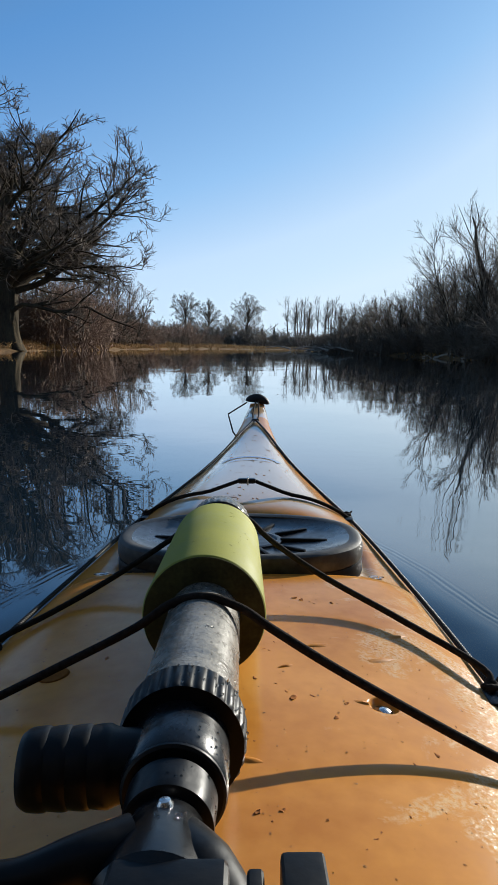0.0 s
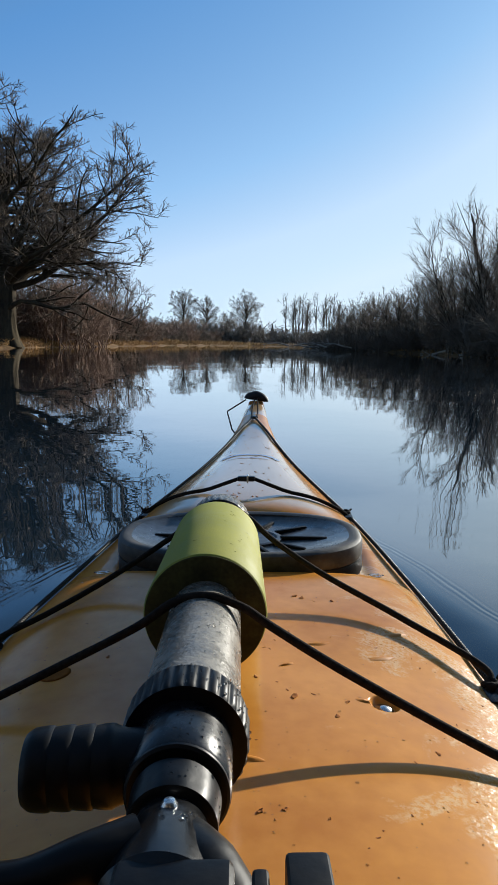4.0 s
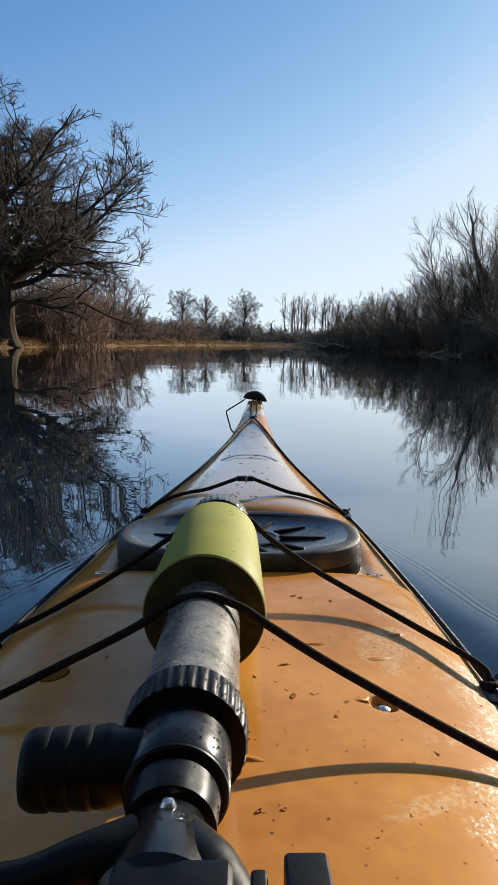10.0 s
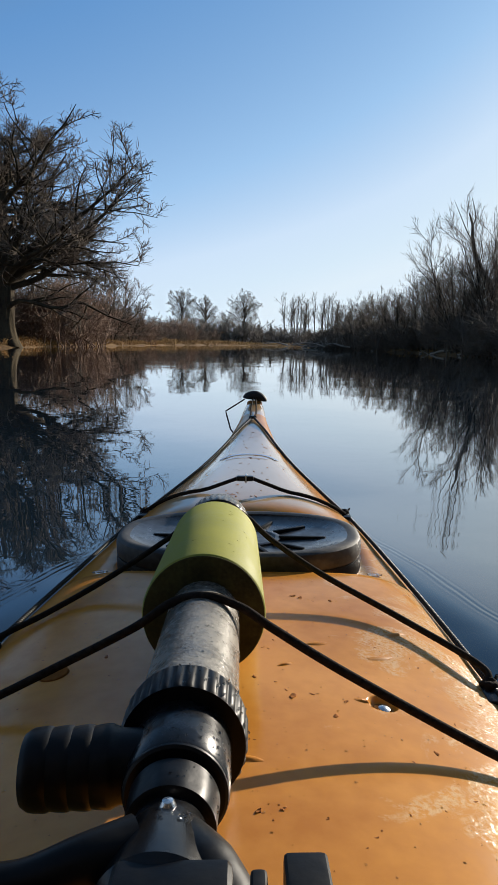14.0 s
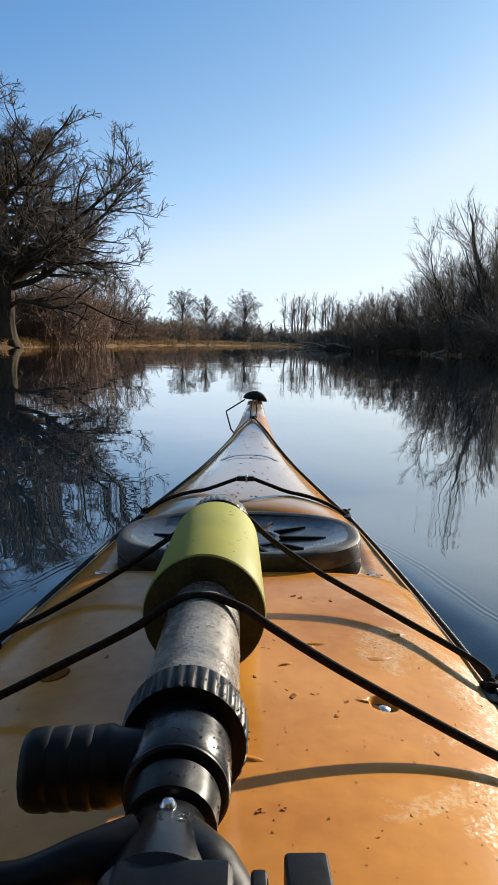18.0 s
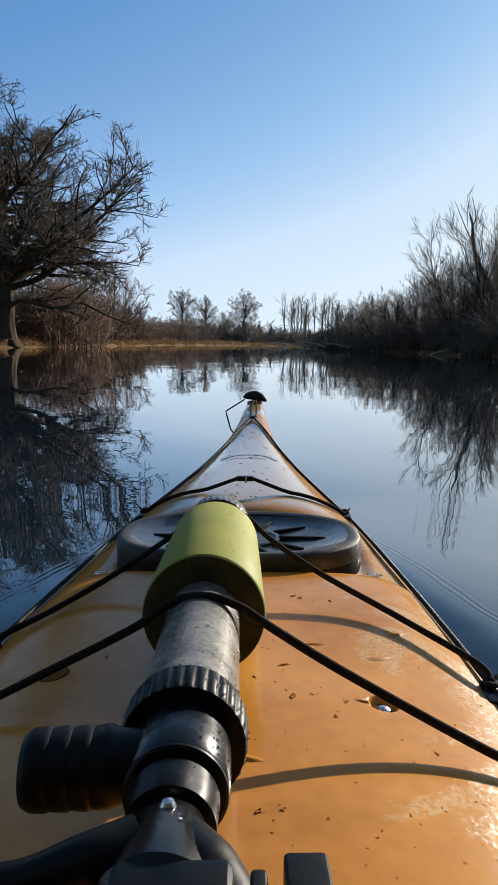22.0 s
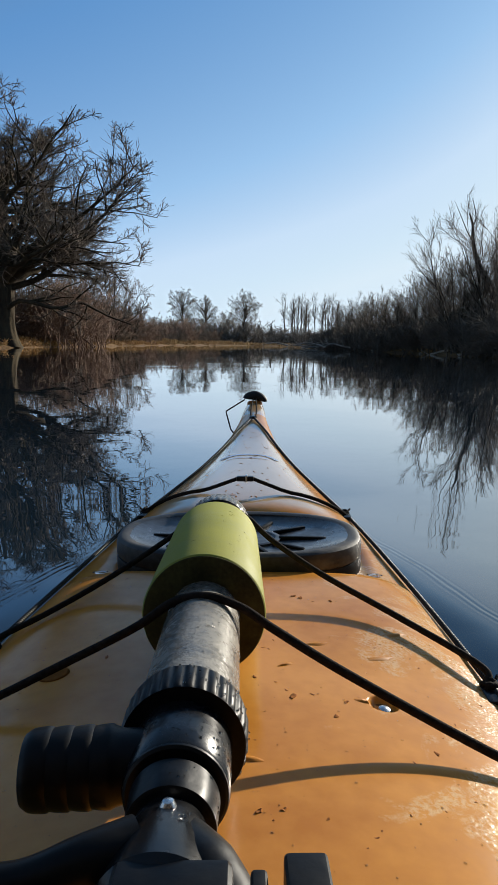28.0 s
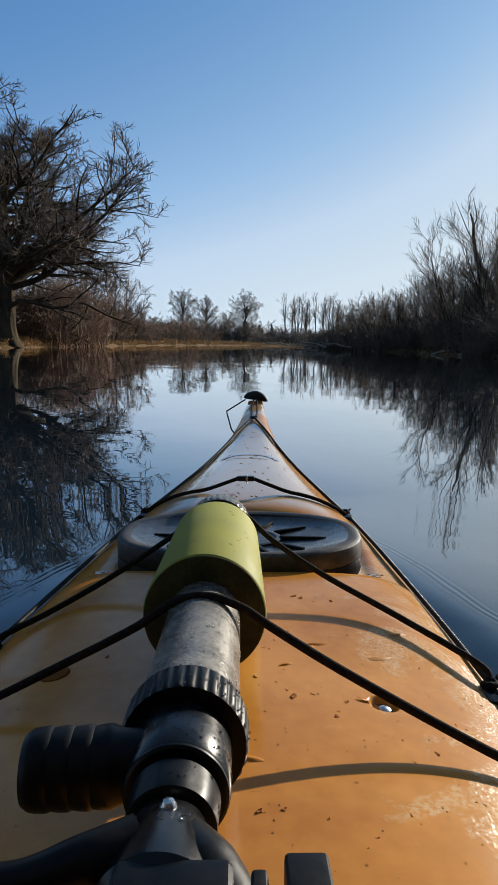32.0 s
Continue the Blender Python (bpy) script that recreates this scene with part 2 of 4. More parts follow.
HOLLOW_BROWN = material("dull_brown_hollow", (0.13, 0.045, 0.01), (0.22, 0.08, 0.016), 120.0, 0.9, 1.0, specular=0.05)
BLUE = material("faded_blue_mark", (0.3, 0.4, 0.6), (0.42, 0.5, 0.66), 30.0, 0.25, 0.4)
DROP = bpy.data.materials.new("water_drop")
DROP.use_nodes = True
DROP.node_tree.nodes["Principled BSDF"].inputs["Transmission Weight"].default_value = 1.0
DROP.node_tree.nodes["Principled BSDF"].inputs["Roughness"].default_value = 0.02
DROP.node_tree.nodes["Principled BSDF"].inputs["IOR"].default_value = 1.33


def water_material():
    m = bpy.data.materials.new("still_river_water")
    m.use_nodes = True
    nt, n = m.node_tree, m.node_tree.nodes
    b = n["Principled BSDF"]
    b.inputs["Base Color"].default_value = (0.010, 0.021, 0.033, 1)
    b.inputs["Roughness"].default_value, b.inputs["IOR"].default_value = 0.012, 1.333
    co = n.new("ShaderNodeTexCoord")
    calm, small = n.new("ShaderNodeTexNoise"), n.new("ShaderNodeTexNoise")
    calm.inputs["Scale"].default_value, calm.inputs["Detail"].default_value = 0.55, 1.5
    small.inputs["Scale"].default_value, small.inputs["Detail"].default_value = 6.0, 2.0
    b1, b2 = n.new("ShaderNodeBump"), n.new("ShaderNodeBump")
    b1.inputs["Strength"].default_value, b1.inputs["Distance"].default_value = 1.0, CALM
    b2.inputs["Strength"].default_value, b2.inputs["Distance"].default_value = 1.0, CALM * 0.06
    for t in (calm, small):
        nt.links.new(co.outputs["Object"], t.inputs["Vector"])
    nt.links.new(calm.outputs["Fac"], b1.inputs["Height"])
    nt.links.new(small.outputs["Fac"], b2.inputs["Height"])
    nt.links.new(b1.outputs["Normal"], b2.inputs["Normal"])
    # ripples that run off along the hull
    sep = n.new("ShaderNodeSeparateXYZ")
    nt.links.new(co.outputs["Object"], sep.inputs[0])

    def op(kind, a, c=None, d=None):
        node = n.new("ShaderNodeMath")
        node.operation = kind
        for slot, value in zip(node.inputs, (a, c, d)):
            if isinstance(value, (int, float)):
                slot.default_value = value
            elif value is not None:
                nt.links.new(value, slot)
        return node.outputs[0]

    wide = op("ABSOLUTE", op("ADD", op("MULTIPLY_ADD", sep.outputs["Y"], -0.0297, sep.outputs["X"]), 0.04))
    jitter = n.new("ShaderNodeTexNoise")
    jitter.inputs["Scale"].default_value, jitter.inputs["Detail"].default_value = 2.6, 2.0
    nt.links.new(co.outputs["Object"], jitter.inputs["Vector"])
    off = op("ADD", op("MULTIPLY_ADD", sep.outputs["Y"], 0.34, wide), op("MULTIPLY_ADD", jitter.outputs["Fac"], 0.09, -0.92))
    # low smooth wave that runs off from the bow on either side
    bell = op("DIVIDE", op("ADD", off, 0.03), op("MULTIPLY_ADD", op("GREATER_THAN", off, -0.03), 0.32, 0.14))
    mound = op("MULTIPLY", op("POWER", 2.718, op("MULTIPLY", op("MULTIPLY", bell, bell), -1.0)), 0.02)
    # three or four fine crests along its foot
    ridge = op("MAXIMUM", op("SUBTRACT", 1.0, op("DIVIDE", op("ABSOLUTE", op("ADD", off, -0.012)), 0.03)), 0.0)
    fade = op("MINIMUM", op("MAXIMUM", op("MULTIPLY", op("SUBTRACT", 2.2, sep.outputs["Y"]), 1.0), 0.0), 1.0)
    fade = op("MULTIPLY", op("MULTIPLY", fade, fade), op("MULTIPLY_ADD", fade, -2.0, 3.0))
    side = op("MULTIPLY_ADD", op("GREATER_THAN", sep.outputs["X"], 0.0), 0.45, 0.55)
    crest = op("MULTIPLY", op("SINE", op("MULTIPLY", off, 330.0)), op("MULTIPLY", ridge, 0.0002))
    wave = op("MULTIPLY", op("ADD", mound, crest), op("MULTIPLY", fade, side))
    b3 = n.new("ShaderNodeBump")
    b3.inputs["Strength"].default_value, b3.inputs["Distance"].default_value = 1.0, 1.0
    nt.links.new(wave, b3.inputs["Height"])
    nt.links.new(b2.outputs["Normal"], b3.inputs["Normal"])
    nt.links.new(b3.outputs["Normal"], b.inputs["Normal"])
    nt.links.new(b3.outputs["Normal"], b.inputs["Coat Normal"])
    b.inputs["Coat Weight"].default_value, b.inputs["Coat Roughness"].default_value, b.inputs["Coat IOR"].default_value = 1.0, 0.01, 1.333
    return m


WATER = water_material()


# ---- mesh helpers ----
def mesh_object(name, verts, faces, mat, parent=None, smooth=True, label=""):
    me = bpy.data.meshes.new(name)
    verts = np.asarray(verts, np.float32).reshape(-1, 3)
    faces = np.asarray(faces, np.int32)
    k = faces.shape[1]
    me.vertices.add(len(verts))
    me.vertices.foreach_set("co", verts.ravel())
    me.loops.add(faces.size)
    me.loops.foreach_set("vertex_index", faces.ravel())
    me.polygons.add(len(faces))
    me.polygons.foreach_set("loop_start", np.arange(0, faces.size, k, dtype=np.int32))
    me.polygons.foreach_set("use_smooth", np.full(len(faces), smooth))
    me.update(calc_edges=True)
    me.materials.append(mat)
    ob = new(name, me)
    if parent:
        ob.parent = parent
    if label:
        ob["label"] = label
    return ob


def part(name, bm, mat, parent=None, label="", smooth=True):
    """Links a bmesh as one mesh object under a thing or a part."""
    me = bpy.data.meshes.new(name)
    bmesh.ops.recalc_face_normals(bm, faces=bm.faces)
    for f in bm.faces:
        f.smooth = smooth
    for e in bm.edges:
        if len(e.link_faces) == 2 and e.calc_face_angle() > 0.6:
            e.smooth = False
    bm.to_mesh(me)
    bm.free()
    me.materials.append(mat)
    ob = new(name, me)
    if parent:
        ob.parent = parent
    if label:
        ob["label"] = label
    return ob


def tubes(pts, rad, sides):
    """Vertices and quads of many tubes at once: pts (n, k, 3), rad (n, k)."""
    n, k, _ = pts.shape
    tan = np.gradient(pts, axis=1)
    tan /= np.linalg.norm(tan, axis=2, keepdims=True) + 1e-9
    ref = np.where(np.abs(tan[..., 2:3]) > 0.9, np.array([1.0, 0, 0]), np.array([0, 0, 1.0]))
    a = np.cross(tan, ref)
    a /= np.linalg.norm(a, axis=2, keepdims=True) + 1e-9
    b = np.cross(tan, a)
    ang = np.arange(sides) * 2 * np.pi / sides
    ring = a[:, :, None] * np.cos(ang)[None, None, :, None] + b[:, :, None] * np.sin(ang)[None, None, :, None]
    v = pts[:, :, None] + ring * rad[:, :, None, None]
    idx = np.arange(n * k * sides).reshape(n, k, sides)
    nx = np.roll(idx, -1, axis=2)
    q = np.stack([idx[:, :-1], nx[:, :-1], nx[:, 1:], idx[:, 1:]], -1).reshape(-1, 4)
    return v.reshape(-1, 3), q


def smooth_path(points, per=8):
    """A Catmull-Rom curve through the points."""
    p = np.asarray(points, float)
    p = np.vstack([2 * p[0] - p[1], p, 2 * p[-1] - p[-2]])
    t = np.linspace(0, 1, per, endpoint=False)[:, None]
    out = [0.5 * (2 * b + (c - a) * t + (2 * a - 5 * b + 4 * c - d) * t**2 + (3 * b - a - 3 * c + d) * t**3)
           for a, b, c, d in zip(p, p[1:], p[2:], p[3:])]
    return np.vstack([*out, p[-2:-1]])


def cord(name, points, r, mat, parent, per=10, sides=8, label="", curve=True):
    path = smooth_path(points, per) if curve else np.asarray(points, float)
    v, q = tubes(path[None], np.full((1, len(path)), r), sides)
    return mesh_object(name, v, q, mat, parent, label=label)


def rope(name, points, r, mat, parent, pitch=0.012, per=60, label=""):
    """Two strands laid round each other."""
    path = smooth_path(points, per)
    step = np.r_[0, np.cumsum(np.linalg.norm(np.diff(path, axis=0), axis=1))]
    count = int(step[-1] / pitch * 6)
    s = np.linspace(0, step[-1], count)
    line = np.stack([np.interp(s, step, path[:, i]) for i in range(3)], 1)
    tan = np.gradient(line, axis=0)
    tan /= np.linalg.norm(tan, axis=1, keepdims=True)
    a = np.cross(tan, (0, 0, 1))
    a /= np.linalg.norm(a, axis=1, keepdims=True)
    b = np.cross(tan, a)
    turn = s / pitch * 2 * np.pi
    both = [line + 0.55 * r * (a * np.cos(turn + k)[:, None] + b * np.sin(turn + k)[:, None]) for k in (0, np.pi)]
    v, q = tubes(np.array(both), np.full((2, count), r * 0.62), 6)
    return mesh_object(name, v, q, mat, parent, label=label)


def lathe(profile, segs=40, ribs=0, depth=0.0, rib_range=()):
    """A turned solid round the Y axis from (radius, y) pairs; ribs cut flutes into the rows in rib_range."""
    bm = bmesh.new()
    rows = []
    for k, (r, y) in enumerate(profile):
        row = []
        for i in range(segs):
            a = i * 2 * math.pi / segs
            rr = r
            if ribs and k in rib_range:
                rr -= depth * (0.5 + 0.5 * math.cos(a * ribs)) ** 2
            row.append(bm.verts.new((rr * math.cos(a), y, rr * math.sin(a))))
        rows.append(row)
    for a, b in zip(rows, rows[1:]):
        for i in range(segs):
            j = (i + 1) % segs
            bm.faces.new((a[i], a[j], b[j], b[i]))
    for row in (rows[0], rows[-1]):
        if profile[0 if row is rows[0] else -1][0] > 1e-5:
            bm.faces.new(row)
    return bm


def box(size, at=(0, 0, 0), bevel=0.0, segments=2, turn=None):
    bm = bmesh.new()
    bmesh.ops.create_cube(bm, size=1.0)
    bmesh.ops.scale(bm, vec=size, verts=bm.verts)
    if bevel:
        bmesh.ops.bevel(bm, geom=list(bm.edges), offset=bevel, segments=segments, affect="EDGES", profile=0.6)
    if turn is not None:
        bmesh.ops.transform(bm, matrix=turn, verts=bm.verts)
    bmesh.ops.translate(bm, vec=at, verts=bm.verts)
    return bm


def empty(name, m=None):
    ob = new(name)
    ob.empty_display_size = 0.1
    if m is not None:
        ob.matrix_world = m
    return ob


# ---- ground and water ----
def left_bank(y):
    return np.interp(y, [-400, 0, 60, 110, 150, 180, 200, 225], [-17, -15.5, -15, -14.5, -9, 0, 12, 60])


def right_bank(y):
    return np.interp(y, [-400, -10, 20, 34, 52, 75, 100, 110, 130, 160, 225], [12, 12.5, 13.2, 13, 11.8, 11.5, 10.6, 12, 15, 22, 75])


def height(x, y):
    wob = 0.5 * np.sin(y * 0.37 + 0.6 * np.sin(y * 0.11)) + 0.14 * np.sin(y * 1.3 + x * 0.2)
    d = np.maximum(left_bank(y) - x, x - right_bank(y)) + wob * 0.7
    d = np.maximum(d, np.where(y > 212, (y - 212) * 0.6, -99))
    # land made up astern to carry the unseen bushes
    d = np.maximum(d, -9.0 - y + 0.25 * x)
    z = np.where(d < 0, np.maximum(-1.2, d * 0.5), 0.32 * (1 - np.exp(-d / 0.7)) + 0.007 * np.minimum(d, 60))
    z = z + np.clip(-x / 10, 0, 1) * (0.16 * (1 - np.exp(-np.maximum(d, 0) / 1.2)) + 0.035 * np.clip(d, 0, 9)) + 1.2 * np.clip((y - 250) / 50, 0, 1)
    z = z + np.where(d > 0.5, 0.05 * np.sin(x * 1.9 + y * 0.61) * np.sin(y * 1.47 - x * 0.4) + 0.05 * np.sin(x * 0.7 - y * 0.53), 0)
    return z


def spaced(*runs):
    return np.unique(np.concatenate([np.arange(a, b, s) for a, b, s in runs]).round(3))


gx = spaced((-2400, -200, 200), (-200, -40, 8), (-40, -22, 1.5), (-22, 24, 0.55), (24, 60, 1.5), (60, 200, 8), (200, 2401, 200))
gy = spaced((-400, -40, 12), (-40, 130, 0.9), (130, 240, 1.6), (240, 420, 10), (420, 3001, 180))
X, Y = np.meshgrid(gx, gy, indexing="ij")
gi = np.arange(X.size).reshape(X.shape)
ground = mesh_object("ground", np.stack([X, Y, height(X, Y)], -1), np.stack([gi[:-1, :-1], gi[1:, :-1], gi[1:, 1:], gi[:-1, 1:]], -1).reshape(-1, 4), EARTH)
tagged(ground, "dead winter grass and bare earth on low river banks", "ground", kind="structure")
water = mesh_object("water", [(-600, -400, 0), (600, -400, 0), (600, 320, 0), (-600, 320, 0)], [(0, 1, 2, 3)], WATER, smooth=False)
tagged(water, "dark calm river water mirroring trees and sky", "water", kind="structure")

# ---- trees ----

def run(p0, d0, length, r0, r1, segs, wig, lift, rng):
    """Wandering limbs: points (n, segs + 1, 3) and radii."""
    n = len(p0)
    pts, d, p = [p0], d0.copy(), p0
    step = (length / segs)[:, None]
    for _ in range(segs):
        d = d + rng.normal(0, wig, (n, 3)) + np.array([0, 0, lift])
        d /= np.linalg.norm(d, axis=1, keepdims=True)
        p = p + d * step
        pts.append(p)
    s = np.linspace(0, 1, segs + 1)[None]
    return np.stack(pts, 1), r0[:, None] * (1 - s) + r1[:, None] * s


def fork(pts, rad, count, span, angles, ratio, length, rng, thin=0.6, taper=0.5):
    """Side shoots: where they start, which way they go, how long and thick they are."""
    n, k, _ = pts.shape
    who = np.repeat(np.arange(n), count)
    t = rng.uniform(span[0], span[1], len(who)) * (k - 1)
    i = np.minimum(t.astype(int), k - 2)
    f = (t - i)[:, None]
    p = pts[who, i] * (1 - f) + pts[who, i + 1] * f
    r = rad[who, i] * (1 - f[:, 0]) + rad[who, i + 1] * f[:, 0]
    d = pts[who, i + 1] - pts[who, i]
    d /= np.linalg.norm(d, axis=1, keepdims=True) + 1e-9
    side = np.cross(d, rng.normal(0, 1, d.shape))
    side /= np.linalg.norm(side, axis=1, keepdims=True) + 1e-9
    a = np.radians(rng.uniform(*angles, len(who)))[:, None]
    out = d * np.cos(a) + side * np.sin(a)
    ln = length[who] * rng.uniform(*ratio, len(who)) * (1.1 - taper * t / (k - 1))
    return p, out, ln, r * thin


def furrowed(v, pts, sides):
    """Bark ridges and root buttresses on a trunk's rings."""
    ring = v.reshape(-1, sides, 3)
    out = ring - pts[:, None]
    a = np.arange(sides) * 2 * np.pi / sides
    foot = np.exp(-(pts[:, 2] + 0.25) / 0.7)[:, None]
    z = pts[:, 2][:, None]
    k = 1 + 0.05 * np.sin(9 * a + 1.3 * z) + 0.04 * np.sin(14 * a - 0.8 * z) + foot * (0.35 + 0.3 * np.sin(5 * a + 0.6))
    return (pts[:, None] + out * k[..., None]).reshape(-1, 3)


def tree(kind, label, stems, levels, bark, twig, seed, group="", trunk_sides=9, name="bare_tree", furrows=False, sweep_limb=None):
    """stems: (x, y, dx, dy, length, radius); levels: dicts for the orders of limbs. The thing gets a trunk, limbs and twigs."""
    rng = np.random.default_rng(seed)
    s = np.array(stems, float)
    d = np.stack([s[:, 2], s[:, 3], np.ones(len(s))], 1)
    d /= np.linalg.norm(d, axis=1, keepdims=True)
    top = levels[0]
    pts, rad = run(np.stack([s[:, 0], s[:, 1], np.full(len(s), -0.25)], 1), d, s[:, 4], s[:, 5], s[:, 5] * top["tip"], top["segs"], top["wig"], top["lift"], rng)
    if "flare" in top:
        rad[:, 0] *= top["flare"]
    root = empty(name)
    tagged(root, label, "tree" if kind == "tree" else "shrub", group)
    if kind == "tree":
        for a in range(len(s)):
            way, thick = pts[a:a + 1], rad[a:a + 1]
            if furrows:
                at = np.linspace(0, 1, 40)
                own = np.linspace(0, 1, way.shape[1])
                way = np.stack([np.interp(at, own, way[0, :, i]) for i in range(3)], 1)[None]
                thick = np.interp(at, own, thick[0])[None]
            v, q = tubes(way, thick, trunk_sides)
            if furrows:
                v = furrowed(v, way[0], trunk_sides)
            mesh_object("trunk" if len(s) == 1 else "stem", v, q, bark, root)
    else:
        tagged(mesh_object("clump", *tubes(pts, rad, trunk_sides), bark, root), kind="stuff")
    length, fine, limb = s[:, 4], [], []
    for k, lv in enumerate(levels[1:]):
        p, o, ln, r = fork(pts, rad, lv["n"], lv["span"], lv["angle"], lv["ratio"], length, rng, lv.get("thin", 0.6), lv.get("taper", 0.5))
        r = np.clip(r, lv["rmin"], lv["rmax"])
        pts, rad = run(p, o, ln, r, np.maximum(r * lv["tip"], lv["rmin"] * 0.6), lv["segs"], lv["wig"], lv["lift"], rng)
        if k == 0 and sweep_limb:
            p = smooth_path(sweep_limb, 20)
            p = np.stack([np.interp(np.linspace(0, 1, lv["segs"] + 1), np.linspace(0, 1, len(p)), p[:, i]) for i in range(3)], 1)
            pts, rad, ln = np.vstack([pts, p[None]]), np.vstack([rad, np.linspace(0.15, 0.03, lv["segs"] + 1)[None]]), np.r_[ln, 6.0]
        length = ln
        (limb if lv.get("limb") else fine).append(tubes(pts, rad, lv.get("sides", 3)))
    for title, chunks, mat in (("limbwork", limb, bark), ("crown", fine, twig)):
        if chunks:
            base = np.cumsum([0] + [len(v) for v, _ in chunks])
            tagged(mesh_object(title, np.vstack([v for v, _ in chunks]), np.vstack([q + b for (_, q), b in zip(chunks, base)]), mat, root), kind="stuff")
    return root


def lv(n, span, angle, ratio, rmin, rmax, segs, wig, lift, tip=0.4, **more):
    return dict(n=n, span=span, angle=angle, ratio=ratio, rmin=rmin, rmax=rmax, segs=segs, wig=wig, lift=lift, tip=tip, **more)


def place(ob, x, y, turn=0.0, scale=1.0, dz=0.0, sx=1.0):
    m = Matrix.Translation((x, y, max(0.0, float(height(np.array(x), np.array(y)))) + dz)) @ pose(0, 0, 0, 0, 0, turn) @ Matrix.Diagonal((scale * sx, scale * sx, scale, 1))
    ob.matrix_world = m
    return m


def spot(px, dist):
    """A plan position from its bearing (tangent) and its distance ahead."""
    return px * dist, dist


# big spreading tree on the west bank
low = [tuple(pose(0, 0, 0, 0, 0, -20) @ Vector((x, y, z))) for x, y, z in ((0.2, 0, 1.9), (1.1, -0.3, 2.45), (2.8, -0.5, 2.0), (3.8, -0.4, 2.4), (5.0, -0.6, 1.7), (6.2, -0.4, 1.15))]
great = tree("tree", "huge bare spreading tree with mossy limbs on the grassy bank",
             [(0, 0, 0.06, 0.02, 10.5, 0.56)],
             [dict(tip=0.3, segs=9, wig=0.05, lift=0.03, flare=1.15),
              lv(42, (0.3, 1.0), (42, 92), (0.62, 0.98), 0.03, 0.22, 11, 0.12, 0.022, 0.08, limb=True, sides=6),
              lv(11, (0.15, 1.0), (26, 66), (0.28, 0.5), 0.028, 0.085, 8, 0.13, 0.02, 0.3, limb=True, sides=5),
              lv(8, (0.15, 1.0), (30, 72), (0.34, 0.58), 0.017, 0.034, 6, 0.19, 0.075, 0.4, sides=4),
              lv(8, (0.1, 1.0), (28, 66), (0.36, 0.62), 0.012, 0.016, 4, 0.13, 0.07, 0.6)],
             MOSS, DARK_TWIG, 11, name="spreading_tree", trunk_sides=48, furrows=True, sweep_limb=low)
place(great, -15.9, 42.0, 20, 1.08, 0.0, 1.26)
sweep = tree("tree", "bare tall tree with upswept grey twigs on the bank",
             [(0, 0, 0.12, 0.0, 10.5, 0.40)],
             [dict(tip=0.25, segs=9, wig=0.05, lift=0.03, flare=1.4),
              lv(12, (0.3, 1.0), (30, 70), (0.5, 0.8), 0.05, 0.2, 8, 0.13, 0.05, 0.25, limb=True, sides=5),
              lv(8, (0.2, 1.0), (25, 60), (0.35, 0.6), 0.02, 0.08, 6, 0.16, 0.03, 0.3, limb=True, sides=4),
              lv(7, (0.15, 1.0), (25, 60), (0.36, 0.6), 0.011, 0.03, 4, 0.17, 0.07, 0.4),
              lv(6, (0.15, 1.0), (25, 55), (0.4, 0.75), 0.013, 0.018, 3, 0.15, 0.12, 0.6)],
             BARK, TWIG, 23, name="tall_bare_tree")
place(sweep, -19.5, 46.0, 0, 1.3)


for k, (x, y, s) in enumerate(((14.6, 3.5, 1.25), (15.4, -4.0, 1.35), (14.2, -11.5, 1.2))):
    m = Matrix.Translation((x, y, float(height(np.array(x), np.array(y))))) @ pose(0, 0, 0, 0, 0, 95 * k + 40) @ Matrix.Diagonal((s, s, s, 1))
    twin = copy_thing(sweep, Matrix.Identity(4))
    twin.matrix_basis = m


def willow(seed, stems, h, spread, r=0.045, fine=4, label="bare multi-stemmed willow fanning up from the muddy bank"):
    rng = np.random.default_rng(seed)
    rows = [(*rng.normal(0, 0.3, 2), *rng.normal(0, spread, 2), h * rng.uniform(0.62, 1.0), r * rng.uniform(0.6, 1.4)) for _ in range(stems)]
    return tree("tree", label, rows,
                [dict(tip=0.16, segs=9, wig=0.05, lift=0.012),
                 lv(9, (0.15, 0.97), (14, 44), (0.26, 0.46), 0.014, 0.035, 6, 0.09, 0.04, 0.3, limb=True, sides=4),
                 lv(8, (0.1, 1.0), (16, 46), (0.36, 0.62), 0.0075, 0.012, 4, 0.1, 0.05, 0.5),
                 lv(fine, (0.1, 1.0), (16, 46), (0.42, 0.75), 0.006, 0.008, 2, 0.1, 0.05, 0.6)],
                WILLOW, WILLOW_TWIG, seed, "willows along the east bank", trunk_sides=6, name="willow")


def shrub(seed, stems, h, spread, twig, label, n1=7, n2=2, rmin=0.012, group="shrubs along the banks"):
    rng = np.random.default_rng(seed)
    rows = [(*rng.normal(0, 0.55, 2), *rng.normal(0, spread, 2), h * rng.uniform(0.5, 1.0), 0.022 * rng.uniform(0.7, 1.5)) for _ in range(stems)]
    return tree("shrub", label, rows,
                [dict(tip=0.25, segs=6, wig=0.1, lift=0.02),
                 lv(n1, (0.15, 0.97), (20, 60), (0.3, 0.5), rmin * 1.3, 0.016, 3, 0.17, 0.08, 0.4),
                 lv(n2, (0.1, 1.0), (20, 60), (0.4, 0.7), rmin, rmin * 1.4, 1, 0.15, 0.05, 0.6)],
                twig, twig, seed, group, trunk_sides=4, name="shrub")


